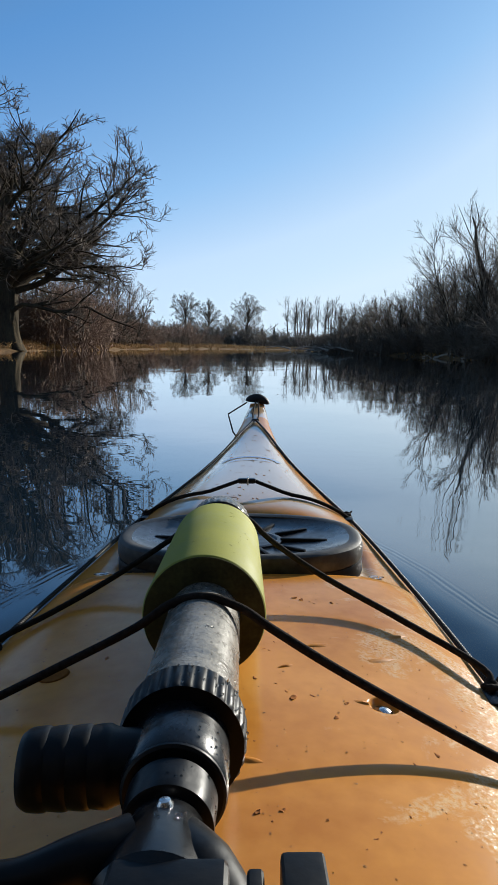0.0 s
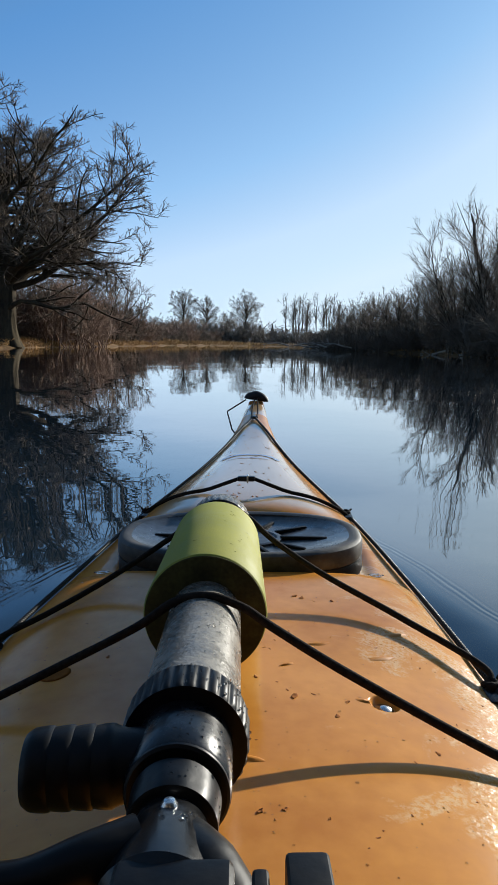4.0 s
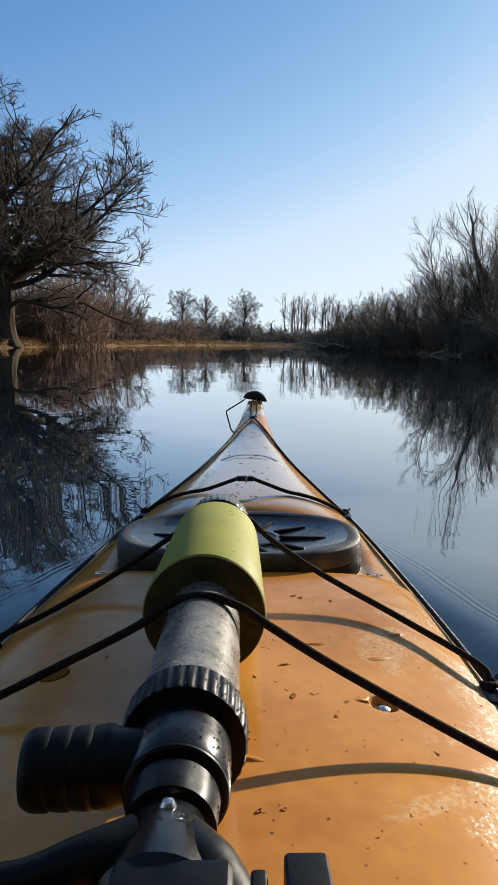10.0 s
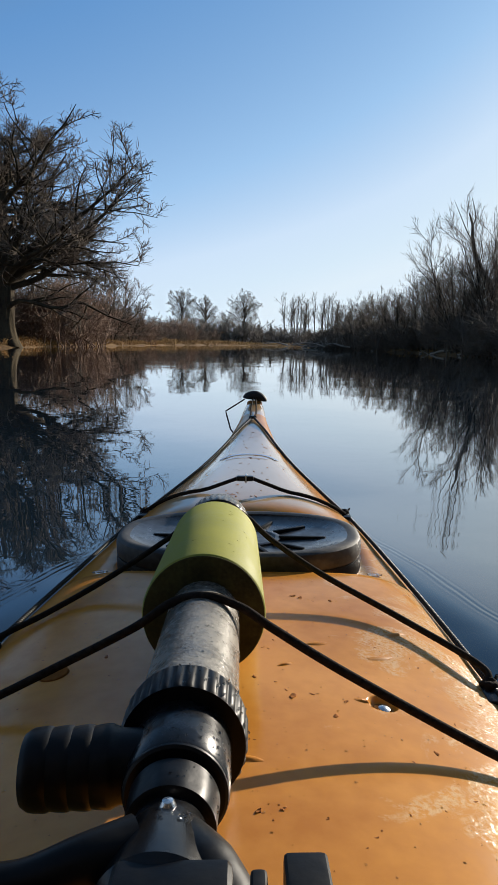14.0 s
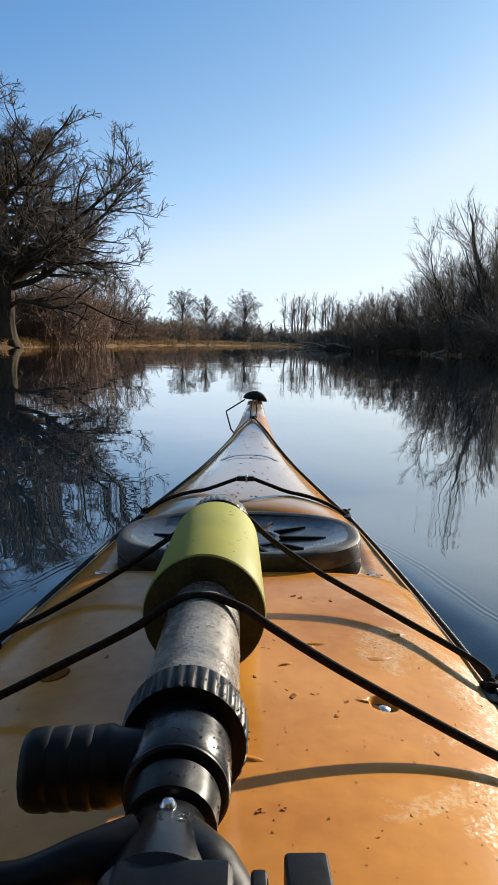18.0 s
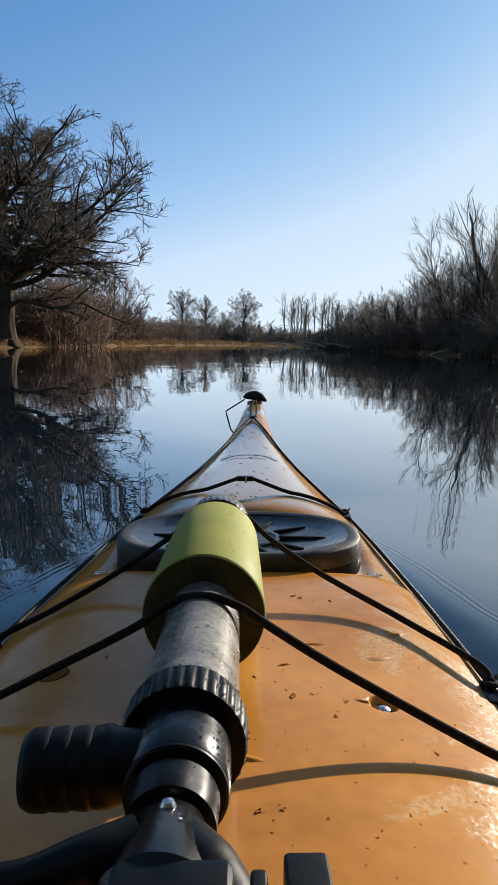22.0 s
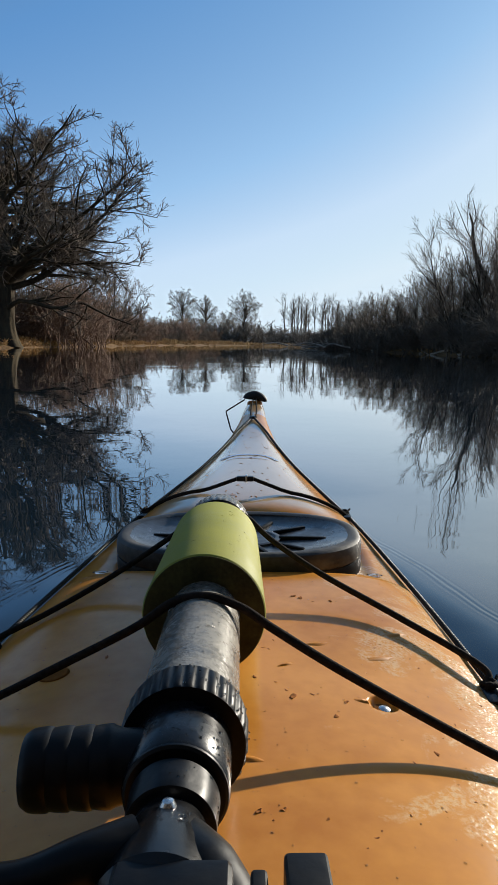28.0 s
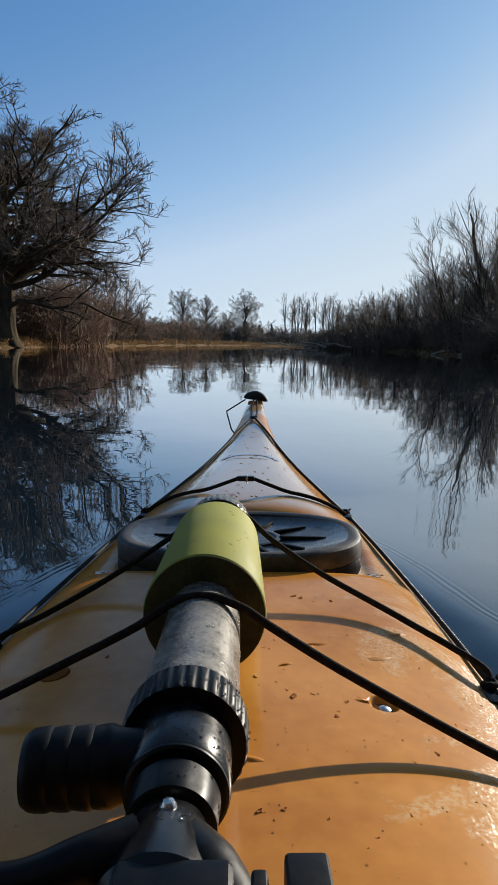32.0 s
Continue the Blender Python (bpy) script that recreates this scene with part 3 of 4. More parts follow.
W = [willow(31, 12, 7.8, 0.27), willow(32, 10, 8.4, 0.22), willow(33, 15, 5.8, 0.34), willow(34, 13, 6.9, 0.29)]
S = [shrub(41, 48, 2.5, 0.6, WILLOW_TWIG, "dense leafless grey-brown thicket at the water's edge", 9, 3),
     shrub(42, 40, 2.1, 0.65, TWIG, "low tangled leafless bush on the bank", 9, 3),
     shrub(43, 40, 2.7, 0.5, RED_TWIG, "reddish-brown leafless bush on the grassy bank", 9, 3)]
used = {}


def stand(ob, x, y, turn, scale, dz=0.0, sx=1.0):
    """The first use moves the thing itself, later ones copy it."""
    if ob.name in used:
        m = place(ob, x, y, turn, scale, dz, sx)
        c = copy_thing(ob, Matrix.Identity(4))
        c.matrix_basis = m
        ob.matrix_world = used[ob.name]
        return c
    used[ob.name] = place(ob, x, y, turn, scale, dz, sx)
    return ob


# east bank: (bearing, distance, which, size)
for k, (b, d, w, s) in enumerate([
        (0.315, 41, 0, 1.0), (0.285, 47, 1, 0.74), (0.375, 39, 1, 1.05), (0.345, 46, 3, 1.0), (0.40, 43, 0, 1.05),
        (0.262, 52, 3, 0.86), (0.235, 56, 2, 0.86), (0.212, 60, 2, 0.94), (0.19, 66, 3, 0.86), (0.172, 72, 2, 0.90), (0.155, 80, 3, 0.86),
        (0.245, 66, 0, 0.72), (0.30, 58, 1, 0.85), (0.20, 82, 1, 0.75), (0.14, 92, 2, 0.86), (0.16, 98, 0, 0.7), (0.33, 55, 2, 1.0)]):
    x, y = spot(b, d)
    stand(W[w], max(x, right_bank(y) + 0.4), y, 67 * k, s)
for k, (x, y, w, s) in enumerate([(17.5, 33, 1, 1.0), (15.8, 29, 3, 0.85), (17, 22, 2, 0.85), (16.5, 14, 3, 0.75), (15.5, 5, 0, 0.7), (16, -6, 1, 1.1), (18, -16, 0, 1.2)]):
    stand(W[w], x, y, 50 * k + 20, s)
rb = np.random.default_rng(5)
for k in range(64):
    y = 27 + 76 * (k / 64) ** 0.9 + rb.uniform(-1, 1)
    x = float(right_bank(y)) + rb.uniform(0.1, 3.2)
    stand(S[0 if rb.random() < 0.7 else 1], x, y, rb.uniform(0, 360), rb.uniform(0.95, 1.55), -0.05, 1.2)
# west bank: bushes behind and beyond the great tree
for k in range(34):
    y = 46 + 75 * (k / 34) ** 1.1 + rb.uniform(-1.5, 1.5)
    x = float(left_bank(y)) - 2.0 - abs(rb.normal(0, 5.0))
    stand(S[2 if rb.random() < 0.6 else 1], x, y, rb.uniform(0, 360), rb.uniform(0.8, 1.9), 0, 1.15)
for k in range(42):
    y = 44 + 62 * k / 42 + rb.uniform(-2, 2)
    x = float(left_bank(y)) - rb.uniform(5, 17)
    stand(S[1 if k % 3 else 2], x, y, rb.uniform(0, 360), rb.uniform(1.6, 2.5), 0, 1.3)
# tall reddish bush past the great tree
for k, (b, d, s) in enumerate([(-0.245, 52, 1.9), (-0.215, 54, 2.3), (-0.19, 56, 2.4), (-0.165, 58, 2.0), (-0.2, 60, 2.5), (-0.14, 66, 1.7)]):
    stand(S[2], min(b * d, float(left_bank(d)) - 1.0), d, 73 * k, s, 0, 0.9)
for k in range(14):
    y = 105 + 75 * (k / 14) + rb.uniform(-2, 2)
    x = float(left_bank(y)) - 3 - abs(rb.normal(0, 6.0))
    stand(S[1 if k % 2 else 2], x, y, rb.uniform(0, 360), rb.uniform(1.4, 2.3))


def small_tree(seed, h, r, label, twig):
    return tree("tree", label, [(0, 0, 0.02, 0.03, h, r), (0.3, 0.1, 0.2, -0.1, h * 0.85, r * 0.8), (-0.2, 0.2, -0.2, 0.1, h * 0.8, r * 0.7)],
                [dict(tip=0.12, segs=9, wig=0.07, lift=0.04),
                 lv(15, (0.12, 0.97), (22, 60), (0.25, 0.42), 0.02, 0.06, 6, 0.12, 0.07, 0.3, limb=True, sides=4),
                 lv(8, (0.1, 1.0), (20, 55), (0.3, 0.55), 0.012, 0.022, 4, 0.13, 0.08, 0.5),
                 lv(4, (0.1, 1.0), (20, 50), (0.4, 0.7), 0.009, 0.012, 1, 0.12, 0.1, 0.6)],
                BARK, twig, seed, "small trees on the west bank", trunk_sides=6, name="small_bare_tree")


ST = [small_tree(51, 10.5, 0.16, "upright bare tree with reddish twigs on the bank", RED_TWIG), small_tree(52, 8.5, 0.13, "leaning bare tree with grey twigs on the bank", TWIG)]
for k, (x, y, w, s) in enumerate([(-17.5, 66, 0, 0.85), (-19.5, 76, 0, 1.0), (-17.0, 83, 1, 0.95), (-22, 60, 1, 1.05), (-21, 92, 1, 0.7), (-19, 104, 0, 0.6), (-26, 70, 0, 1.0), (-30, 50, 1, 1.2), (-28, 40, 0, 1.1), (-17.2, 61, 0, 0.62), (-16.8, 71, 0, 0.6), (-16.6, 96, 1, 0.55), (-16.9, 80, 0, 0.92), (-18.2, 86, 0, 0.98), (-16.4, 89, 0, 0.8), (-17.6, 92, 0, 0.72), (-17.0, 100, 0, 0.6)]):
    stand(ST[w], x, y, 77 * k, s)


# ---- far trees ----
def far_oak(seed, h, wide=0.25, count=44):
    """A round-crowned tree: limbs rise from a short trunk, arch out to the crown's rounded outline and fork ever finer."""
    rng = np.random.default_rng(seed)
    root = empty("distant_oak")
    tagged(root, "distant bare round-crowned oak above the hedge", "tree", "distant oaks")
    trunk, rad = run(np.array([[0, 0, -0.3]]), np.array([[0.0, 0.0, 1.0]]), np.array([h * 0.6]), np.array([0.6]), np.array([0.16]), 7, 0.012, 0.02, rng)
    mesh_object("trunk", *tubes(trunk, rad, 7), BARK, root)
    z = rng.uniform(-0.62, 1.0, count)
    a = np.arange(count) * 2.39996 + rng.normal(0, 0.3, count)
    flat = np.sqrt(1 - z**2)
    shell = rng.uniform(0.4, 1.0, (count, 1)) ** 0.3
    tip = np.stack([np.cos(a) * flat, np.sin(a) * flat, z], 1) * shell * np.array([wide * h, wide * h, h * 0.34]) + np.array([0, 0, h * 0.6])
    rise = np.clip(tip[:, 2] / h - rng.uniform(0.16, 0.32, count), 0.16, 0.52)
    start = np.stack([np.interp(rise / 0.6 * 7, np.arange(8), trunk[0, :, k]) for k in range(3)], 1)
    bend = start + (tip - start) * np.array([0.42, 0.42, 0.66])
    s = np.linspace(0, 1, 8)[None, :, None]
    limbs = start[:, None] * (1 - s) ** 2 + 2 * bend[:, None] * s * (1 - s) + tip[:, None] * s**2
    limbs[:, 1:-1] += rng.normal(0, 0.006 * h, (count, 6, 3))
    lr = np.linspace(0.17, 0.04, 8)[None] * rng.uniform(0.6, 1.2, (count, 1))
    tagged(mesh_object("limbwork", *tubes(limbs, lr, 4), BARK, root), kind="stuff")
    chunks, pts, rr, ln = [], limbs, lr, np.full(count, h)
    for n, span, ratio, r0, r1 in ((8, (0.45, 1.0), (0.04, 0.066), 0.042, 0.026), (6, (0.25, 1.0), (0.35, 0.6), 0.022, 0.014), (4, (0.2, 1.0), (0.4, 0.65), 0.013, 0.009)):
        p, o, ln, _ = fork(pts, rr, n, span, (30, 85), ratio, ln, rng, taper=0.2)
        pts, rr = run(p, o, ln, np.full(len(p), r0), np.full(len(p), r1), 3, 0.2, -0.01, rng)
        chunks.append(tubes(pts, rr, 3))
    base = np.cumsum([0] + [len(v) for v, _ in chunks])
    tagged(mesh_object("crown", np.vstack([v for v, _ in chunks]), np.vstack([q + b for (_, q), b in zip(chunks, base)]), GREY, root), kind="stuff")
    return root


def far_poplar(seed, h):
    rng = np.random.default_rng(seed)
    rows = [(i * 1.3 - 3.2 + rng.normal(0, 0.4), rng.normal(0, 1.2), 0.035 * (i - 2.5) + rng.normal(0, 0.03), rng.normal(0, 0.08), h * rng.uniform(0.8, 1.0), 0.2) for i in range(6)]
    return tree("tree", "distant clump of bare upright poplars", rows,
                [dict(tip=0.2, segs=7, wig=0.02, lift=0.02),
                 lv(13, (0.35, 0.98), (16, 40), (0.2, 0.4), 0.035, 0.08, 5, 0.07, 0.04, 0.4, limb=True, taper=0.6),
                 lv(6, (0.15, 1.0), (20, 46), (0.3, 0.55), 0.018, 0.03, 3, 0.1, 0.06, 0.5),
                 lv(4, (0.1, 1.0), (20, 48), (0.4, 0.7), 0.010, 0.014, 2, 0.1, 0.05, 0.6)],
                BARK, GREY, seed, "distant poplars", trunk_sides=5, name="distant_poplar")


def far_conifer(seed, h):
    rng = np.random.default_rng(seed)
    root = empty("distant_conifer")
    tagged(root, "small dark evergreen conifer among bare trees", "tree", "distant conifers")
    p, r = np.array([[[0, 0, -0.2], [0, 0, h]]]), np.array([[0.18, 0.03]])
    mesh_object("trunk", *tubes(p, r, 6), BARK, root)
    n = 420
    t = rng.uniform(0.08, 1, n) ** 0.9
    a = rng.uniform(0, 2 * np.pi, n)
    out = (1 - t) * h * 0.26 * rng.uniform(0.6, 1.15, n) + 0.15
    z = t * h
    p0 = np.stack([0 * a, 0 * a, z], 1)
    p1 = np.stack([np.cos(a) * out * 0.6, np.sin(a) * out * 0.6, z - out * 0.12], 1)
    p2 = np.stack([np.cos(a) * out, np.sin(a) * out, z - out * 0.35], 1)
    mesh_object("boughs", *tubes(np.stack([p0, p1, p2], 1), np.tile([[0.10, 0.26, 0.03]], (n, 1)), 5), NEEDLE, root)
    return root


OAK = [far_oak(61, 25.0, 0.31, 54), far_oak(62, 22.5, 0.33, 48), far_oak(63, 25.0, 0.36, 60)]
for k, (b, d, w, s) in enumerate([(-0.104, 292, 0, 0.96), (-0.070, 296, 1, 0.94), (-0.037, 300, 1, 0.62), (-0.010, 290, 2, 0.96), (-0.15, 330, 1, 0.55), (-0.19, 340, 2, 0.6), (-0.31, 300, 0, 0.8)]):
    stand(OAK[w], b * d, d, 80 * k, s)
POP = [far_poplar(65, 20.5), far_poplar(66, 19.0)]
for k, (b, d, w, s) in enumerate([(0.062, 288, 1, 1.04), (0.072, 292, 0, 0.98), (0.084, 296, 1, 0.96), (0.108, 290, 1, 1.06), (0.119, 294, 0, 1.0), (0.131, 298, 1, 0.94), (0.155, 292, 0, 0.7)]):
    stand(POP[w], b * d, d, 15 + 120 * k, s)
CON = [far_conifer(67, 12.0)]
for k, (b, d, s) in enumerate([(0.012, 262, 0.6), (0.017, 266, 0.5), (0.031, 258, 0.62), (0.036, 262, 0.45), (-0.055, 285, 0.6), (-0.048, 288, 0.5)]):
    stand(CON[0], b * d, d, 60 * k, s)
hedge = shrub(71, 26, 2.6, 0.5, GREY, "leafless hedge bush, distant beyond the river and added unseen astern", 5, 3, 0.02, "distant hedge")
for k in range(50):
    b = -0.33 + 0.52 * (k + rb.uniform(-0.3, 0.3)) / 49
    d = rb.uniform(226, 262)
    stand(hedge, b * d, d, rb.uniform(0, 360), rb.uniform(2.2, 3.1) + (0.7 if -0.14 < b < 0.01 else 0.0), 0, 1.4)

# unseen wooded bank that closes the reach astern, added to block sky light
for k in range(22):
    a = -1.0 + 2.0 * (k % 11) / 10
    x, y = 17 * a + rb.uniform(-1, 1), -11.5 - 3.0 * (k // 11) + 4.2 * a + rb.uniform(-0.8, 0.8)
    stand(hedge, x, y, rb.uniform(0, 360), rb.uniform(5.0, 6.5), -0.1, 0.8)

# ---- bank details ----
gr = np.random.default_rng(9)
n = 20000
y = np.concatenate([18 + 100 * gr.random(n) ** 1.2, 28 + 70 * gr.random(700)])
east = np.arange(len(y)) >= n
x = np.where(east, right_bank(y) + 0.2 + 1.2 * gr.random(len(y)), left_bank(y) - 0.1 - 5 * gr.random(len(y)) ** 2.2)
near = np.count_nonzero(height(x, y) > 0.03)
y = np.concatenate([y, 116 + 104 * gr.random(6000)])
x = np.concatenate([x, left_bank(y[len(x):]) - 0.2 - 9 * gr.random(6000) ** 1.6])
z = height(x, y)
ok = z > 0.03
x, y, z = x[ok], y[ok], z[ok]
h = gr.uniform(0.06, 0.3, len(x)) * np.where(np.arange(len(x)) >= near, 1.9, 1.0) * (0.6 + 0.8 * (np.sin(y * 0.9) * np.sin(y * 2.3 + x) > 0))
lean = gr.normal(0, 0.5, (len(x), 2)) * h[:, None]
p0 = np.stack([x, y, z - 0.03], 1)
p1 = np.stack([x + lean[:, 0] * 0.4, y + lean[:, 1] * 0.4, z + h * 0.65], 1)
p2 = np.stack([x + lean[:, 0], y + lean[:, 1], z + h], 1)
far = np.arange(len(x)) >= near
wide = np.where(far, 2.6, 1.0)[:, None]
grass = mesh_object("grass", *tubes(np.stack([p0, p1, p2], 1), np.array([[0.022, 0.016, 0.003]]) * wide, 3), STRAW)
tagged(grass, "dead golden grass tufts along the water's edge", "grass", kind="stuff")


def dead_limb(seed, x, y, length, turn, r, label):
    ob = tree("tree", label, [(0, 0, 0.0, 3.0, length, r)],
              [dict(tip=0.25, segs=8, wig=0.12, lift=-0.03),
               lv(7, (0.2, 1.0), (30, 75), (0.2, 0.45), 0.02, 0.06, 5, 0.2, 0.02, 0.3, limb=True, sides=5),
               lv(4, (0.2, 1.0), (25, 60), (0.3, 0.6), 0.012, 0.02, 3, 0.2, 0.02, 0.4)],
              DEADWOOD, DEADWOOD, seed, "fallen limbs in the water", trunk_sides=7, name="fallen_limb")
    tagged(ob, category="log")
    ob.matrix_world = Matrix.Translation((x, y, 0.55)) @ pose(0, 0, 0, -10, 0, turn)


dead_limb(81, 11.5, 97, 6.0, 80, 0.2, "bleached fallen limb lying in the shallow water")
dead_limb(82, 11.0, 92, 5.0, 100, 0.16, "forked dead branch sticking out of the water")
dead_limb(83, 12.2, 84, 4.0, 70, 0.13, "grey dead branch at the muddy edge")
dead_limb(85, 12.0, 102, 6.5, 88, 0.18, "long bleached log half sunk in the water")
dead_limb(86, 8.4, 74, 3.6, 84, 0.1, "forked dead branch sticking out of the water")
dead_limb(87, 10.0, 66, 3.2, 70, 0.09, "grey dead branch at the muddy edge")
dead_limb(89, 8.5, 150, 6.0, 88, 0.2, "long bleached log half sunk in the water")
dead_limb(84, 12.9, 43, 2.6, 80, 0.08, "broken dead branch dipping into the water")
for k, (yy, s) in enumerate([(44, 0.17), (47, 0.12), (52, 0.15), (57, 0.12), (63, 0.16), (71, 0.14), (39, 0.22), (41, 0.15)]):
    bm = bmesh.new()
    bmesh.ops.create_icosphere(bm, subdivisions=2, radius=s)
    for vv in bm.verts:
        vv.co *= 1 + 0.25 * noise.noise(vv.co * 3.1 + Vector((k, 0, 0)))
        vv.co.z *= 0.45
    st = part("stone", bm, DEADWOOD)
    st.matrix_world = Matrix.Translation((float(right_bank(yy)) - 0.1 + 0.2 * (k % 3), yy, 0.06))
    tagged(st, "pale rounded stone at the muddy water's edge", "stone", "stones at the edge")
# thick dead trunk that leans out over the east bushes
snag = empty("dead_leaning_tree")
tagged(snag, "leaning dead trunk bent upward with a broken top among willows", "tree")
bole = smooth_path([(0.4, 0, -0.3), (0.0, 0, 1.4), (-0.8, 0, 3.5), (-1.7, -0.1, 5.2), (-2.5, -0.2, 6.5), (-2.9, -0.2, 7.9), (-3.0, -0.2, 9.0), (-3.3, -0.25, 9.8)], 6)
mesh_object("trunk", *tubes(bole[None], np.interp(np.linspace(0, 1, len(bole)), [0, 0.15, 0.5, 0.8, 1], [0.36, 0.27, 0.18, 0.11, 0.05])[None], 14), WILLOW, snag)
for way, thick in (([(-2.9, -0.2, 7.8), (-3.4, -0.2, 8.6), (-3.9, -0.1, 9.7), (-4.3, 0, 10.6)], 0.05), ([(-3.0, -0.2, 8.8), (-2.8, -0.2, 9.5), (-3.0, -0.2, 10.4), (-3.15, -0.2, 10.9)], 0.055),
                   ([(-2.3, -0.15, 6.2), (-2.0, 0.2, 7.1), (-2.1, 0.5, 8.3), (-1.9, 0.6, 9.3)], 0.05), ([(-1.0, 0, 4.0), (-0.7, 0.2, 5.2), (-0.8, 0.3, 6.6)], 0.06)):
    way = smooth_path(way, 6)
    mesh_object("limb", *tubes(way[None], np.linspace(thick, 0.012, len(way))[None], 6), WILLOW, snag)
place(snag, 16.4, 42.5, 0, 0.86)
# short dark stump among the east bushes
bm = lathe([(0.22, 0), (0.19, 0.4), (0.17, 1.8), (0.15, 3.6), (0.12, 3.75), (0.03, 3.7)], 12, 5, 0.03, (0, 1, 2, 3))
bmesh.ops.rotate(bm, matrix=Matrix.Rotation(radians(90), 3, "X"), verts=bm.verts)
st = part("stump", bm, BARK)
st.matrix_world = Matrix.Translation((0.222 * 57, 57, 0.2))
tagged(st, "dark broken standing stump among willows", "stump")

# ---- kayak ----
HEEL = look(EYE, EYE + Vector((0, 1, -math.tan(radians(PITCH)))), LEAN) @ look(EYE, EYE + Vector((0, 1, -math.tan(radians(PITCH))))).inverted()
KAYAK = HEEL @ pose(-0.04, 0, 0, 0, 0, -1.7)
SY = [-2.3, -1.5, -0.7, 0.0, 0.24, 0.54, 0.70, 0.824, 0.92, 1.0, 1.09, 1.23, 1.40, 1.544, 1.76, 1.9, 1.97]
SB = [0.02, 0.13, 0.225, 0.25, 0.247, 0.240, 0.229, 0.217, 0.205, 0.193, 0.176, 0.138, 0.094, 0.063, 0.037, 0.029, 0.022]
SZ = [0.30, 0.25, 0.225, 0.222, 0.214, 0.199, 0.197, 0.197, 0.199, 0.203, 0.209, 0.222, 0.240, 0.259, 0.292, 0.312, 0.322]
SC = [0.01, 0.03, 0.04, 0.04, 0.040, 0.037, 0.032, 0.024, 0.024, 0.047, 0.047, 0.040, 0.029, 0.020, 0.013, 0.011, 0.010]
SK = [0.25, -0.06, -0.10, -0.10, -0.10, -0.10, -0.10, -0.10, -0.095, -0.09, -0.09, -0.08, -0.06, -0.03, 0.06, 0.18, 0.25]
st_y = np.unique(np.concatenate([np.linspace(-2.3, 0, 24)[:-1], np.linspace(0, 1.97, 100), [0.766, 0.769, 0.772, 0.775], np.arange(0.446, 0.483, 0.0012)]))


def station(values):
    fine = np.linspace(-2.3, 1.97, 860)
    v = np.interp(fine, SY, values)
    k = np.exp(-0.5 * (np.arange(-16, 17) / 6.0) ** 2)
    v = np.convolve(np.pad(v, 16, mode="reflect", reflect_type="odd"), k / k.sum(), "valid")
    return lambda q: np.interp(q, fine, v)


beam, sheer, crown, keel = station(SB), station(SZ), station(SC), station(SK)


def deck_z(x, y):
    s = np.clip(np.abs(x) / beam(y), 0, 1)
    step = np.clip((y - 0.768) / 0.004, 0, 1)
    ledge = 0.002 * np.clip((y - 0.6) / 0.16, 0, 1) ** 1.5 * (1 - step)
    well = 0.012 * step * np.clip((1.0 - y) / 0.03, 0, 1) * np.clip((0.18 - np.abs(x)) / 0.02, 0, 1)
    power = np.interp(y, [0.52, 0.76, 0.768, 0.774, 1.0, 1.12], [2.4, 6.5, 6.5, 2.4, 2.4, 3.0])
    dimple = np.clip((0.0125 - np.hypot(x - 0.129, y - 0.464)) / 0.0045, 0, 1)
    return sheer(y) + crown(y) * (1 - s**power) + ledge * (1 - s**8) - well - 0.006 * dimple**2 * (3 - 2 * dimple)


kayak = empty("kayak", KAYAK)
tagged(kayak, "orange sea kayak with black deck cords on calm water", "kayak")
across = np.unique(np.r_[np.sin(np.linspace(-1, 1, 45) * np.pi / 2), np.arange(0.465, 0.6, 0.005)])
dx = beam(st_y)[:, None] * across[None]
dy = np.repeat(st_y[:, None], len(across), 1)
ids = np.arange(dx.size).reshape(dx.shape)
grid = lambda i: np.stack([i[:-1, :-1], i[:-1, 1:], i[1:, 1:], i[1:, :-1]], -1).reshape(-1, 4)
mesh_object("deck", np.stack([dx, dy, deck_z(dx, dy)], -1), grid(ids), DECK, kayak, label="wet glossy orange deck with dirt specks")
t = np.array([0, 0.03, 0.08, 0.2, 0.4, 0.6, 0.78, 0.9, 0.97, 1.0])
w = np.array([1.0, 1.012, 1.0, 0.985, 0.95, 0.86, 0.68, 0.42, 0.18, 0.0])
t2, w2 = np.r_[t, t[-2::-1]], np.r_[w, -w[-2::-1]]
hx = beam(st_y)[:, None] * w2[None]
hz = sheer(st_y)[:, None] * (1 - t2[None]) + keel(st_y)[:, None] * t2[None]
hy = np.repeat(st_y[:, None], len(t2), 1)
ids = np.arange(hx.size).reshape(hx.shape)
mesh_object("hull", np.stack([hx, hy, hz], -1), grid(ids), HULL, kayak)
bm = box((0.046, 0.03, 0.075), (0, 1.962, 0.297), 0.012, 3)
part("bow_block", bm, HULL, kayak)

# unseen cockpit rim and dark spray deck behind the camera, added to block light
rim = [(0.205 * math.cos(q) * (1.0 if math.sin(q) < 0 else 0.9), -0.36 + 0.44 * math.sin(q), 0.285) for q in np.linspace(0, 2 * math.pi, 49)]
cord("cockpit_rim", rim, 0.014, MATT, kayak, curve=False, label="black moulded cockpit rim, added out of view")
bm = bmesh.new()
rows = []
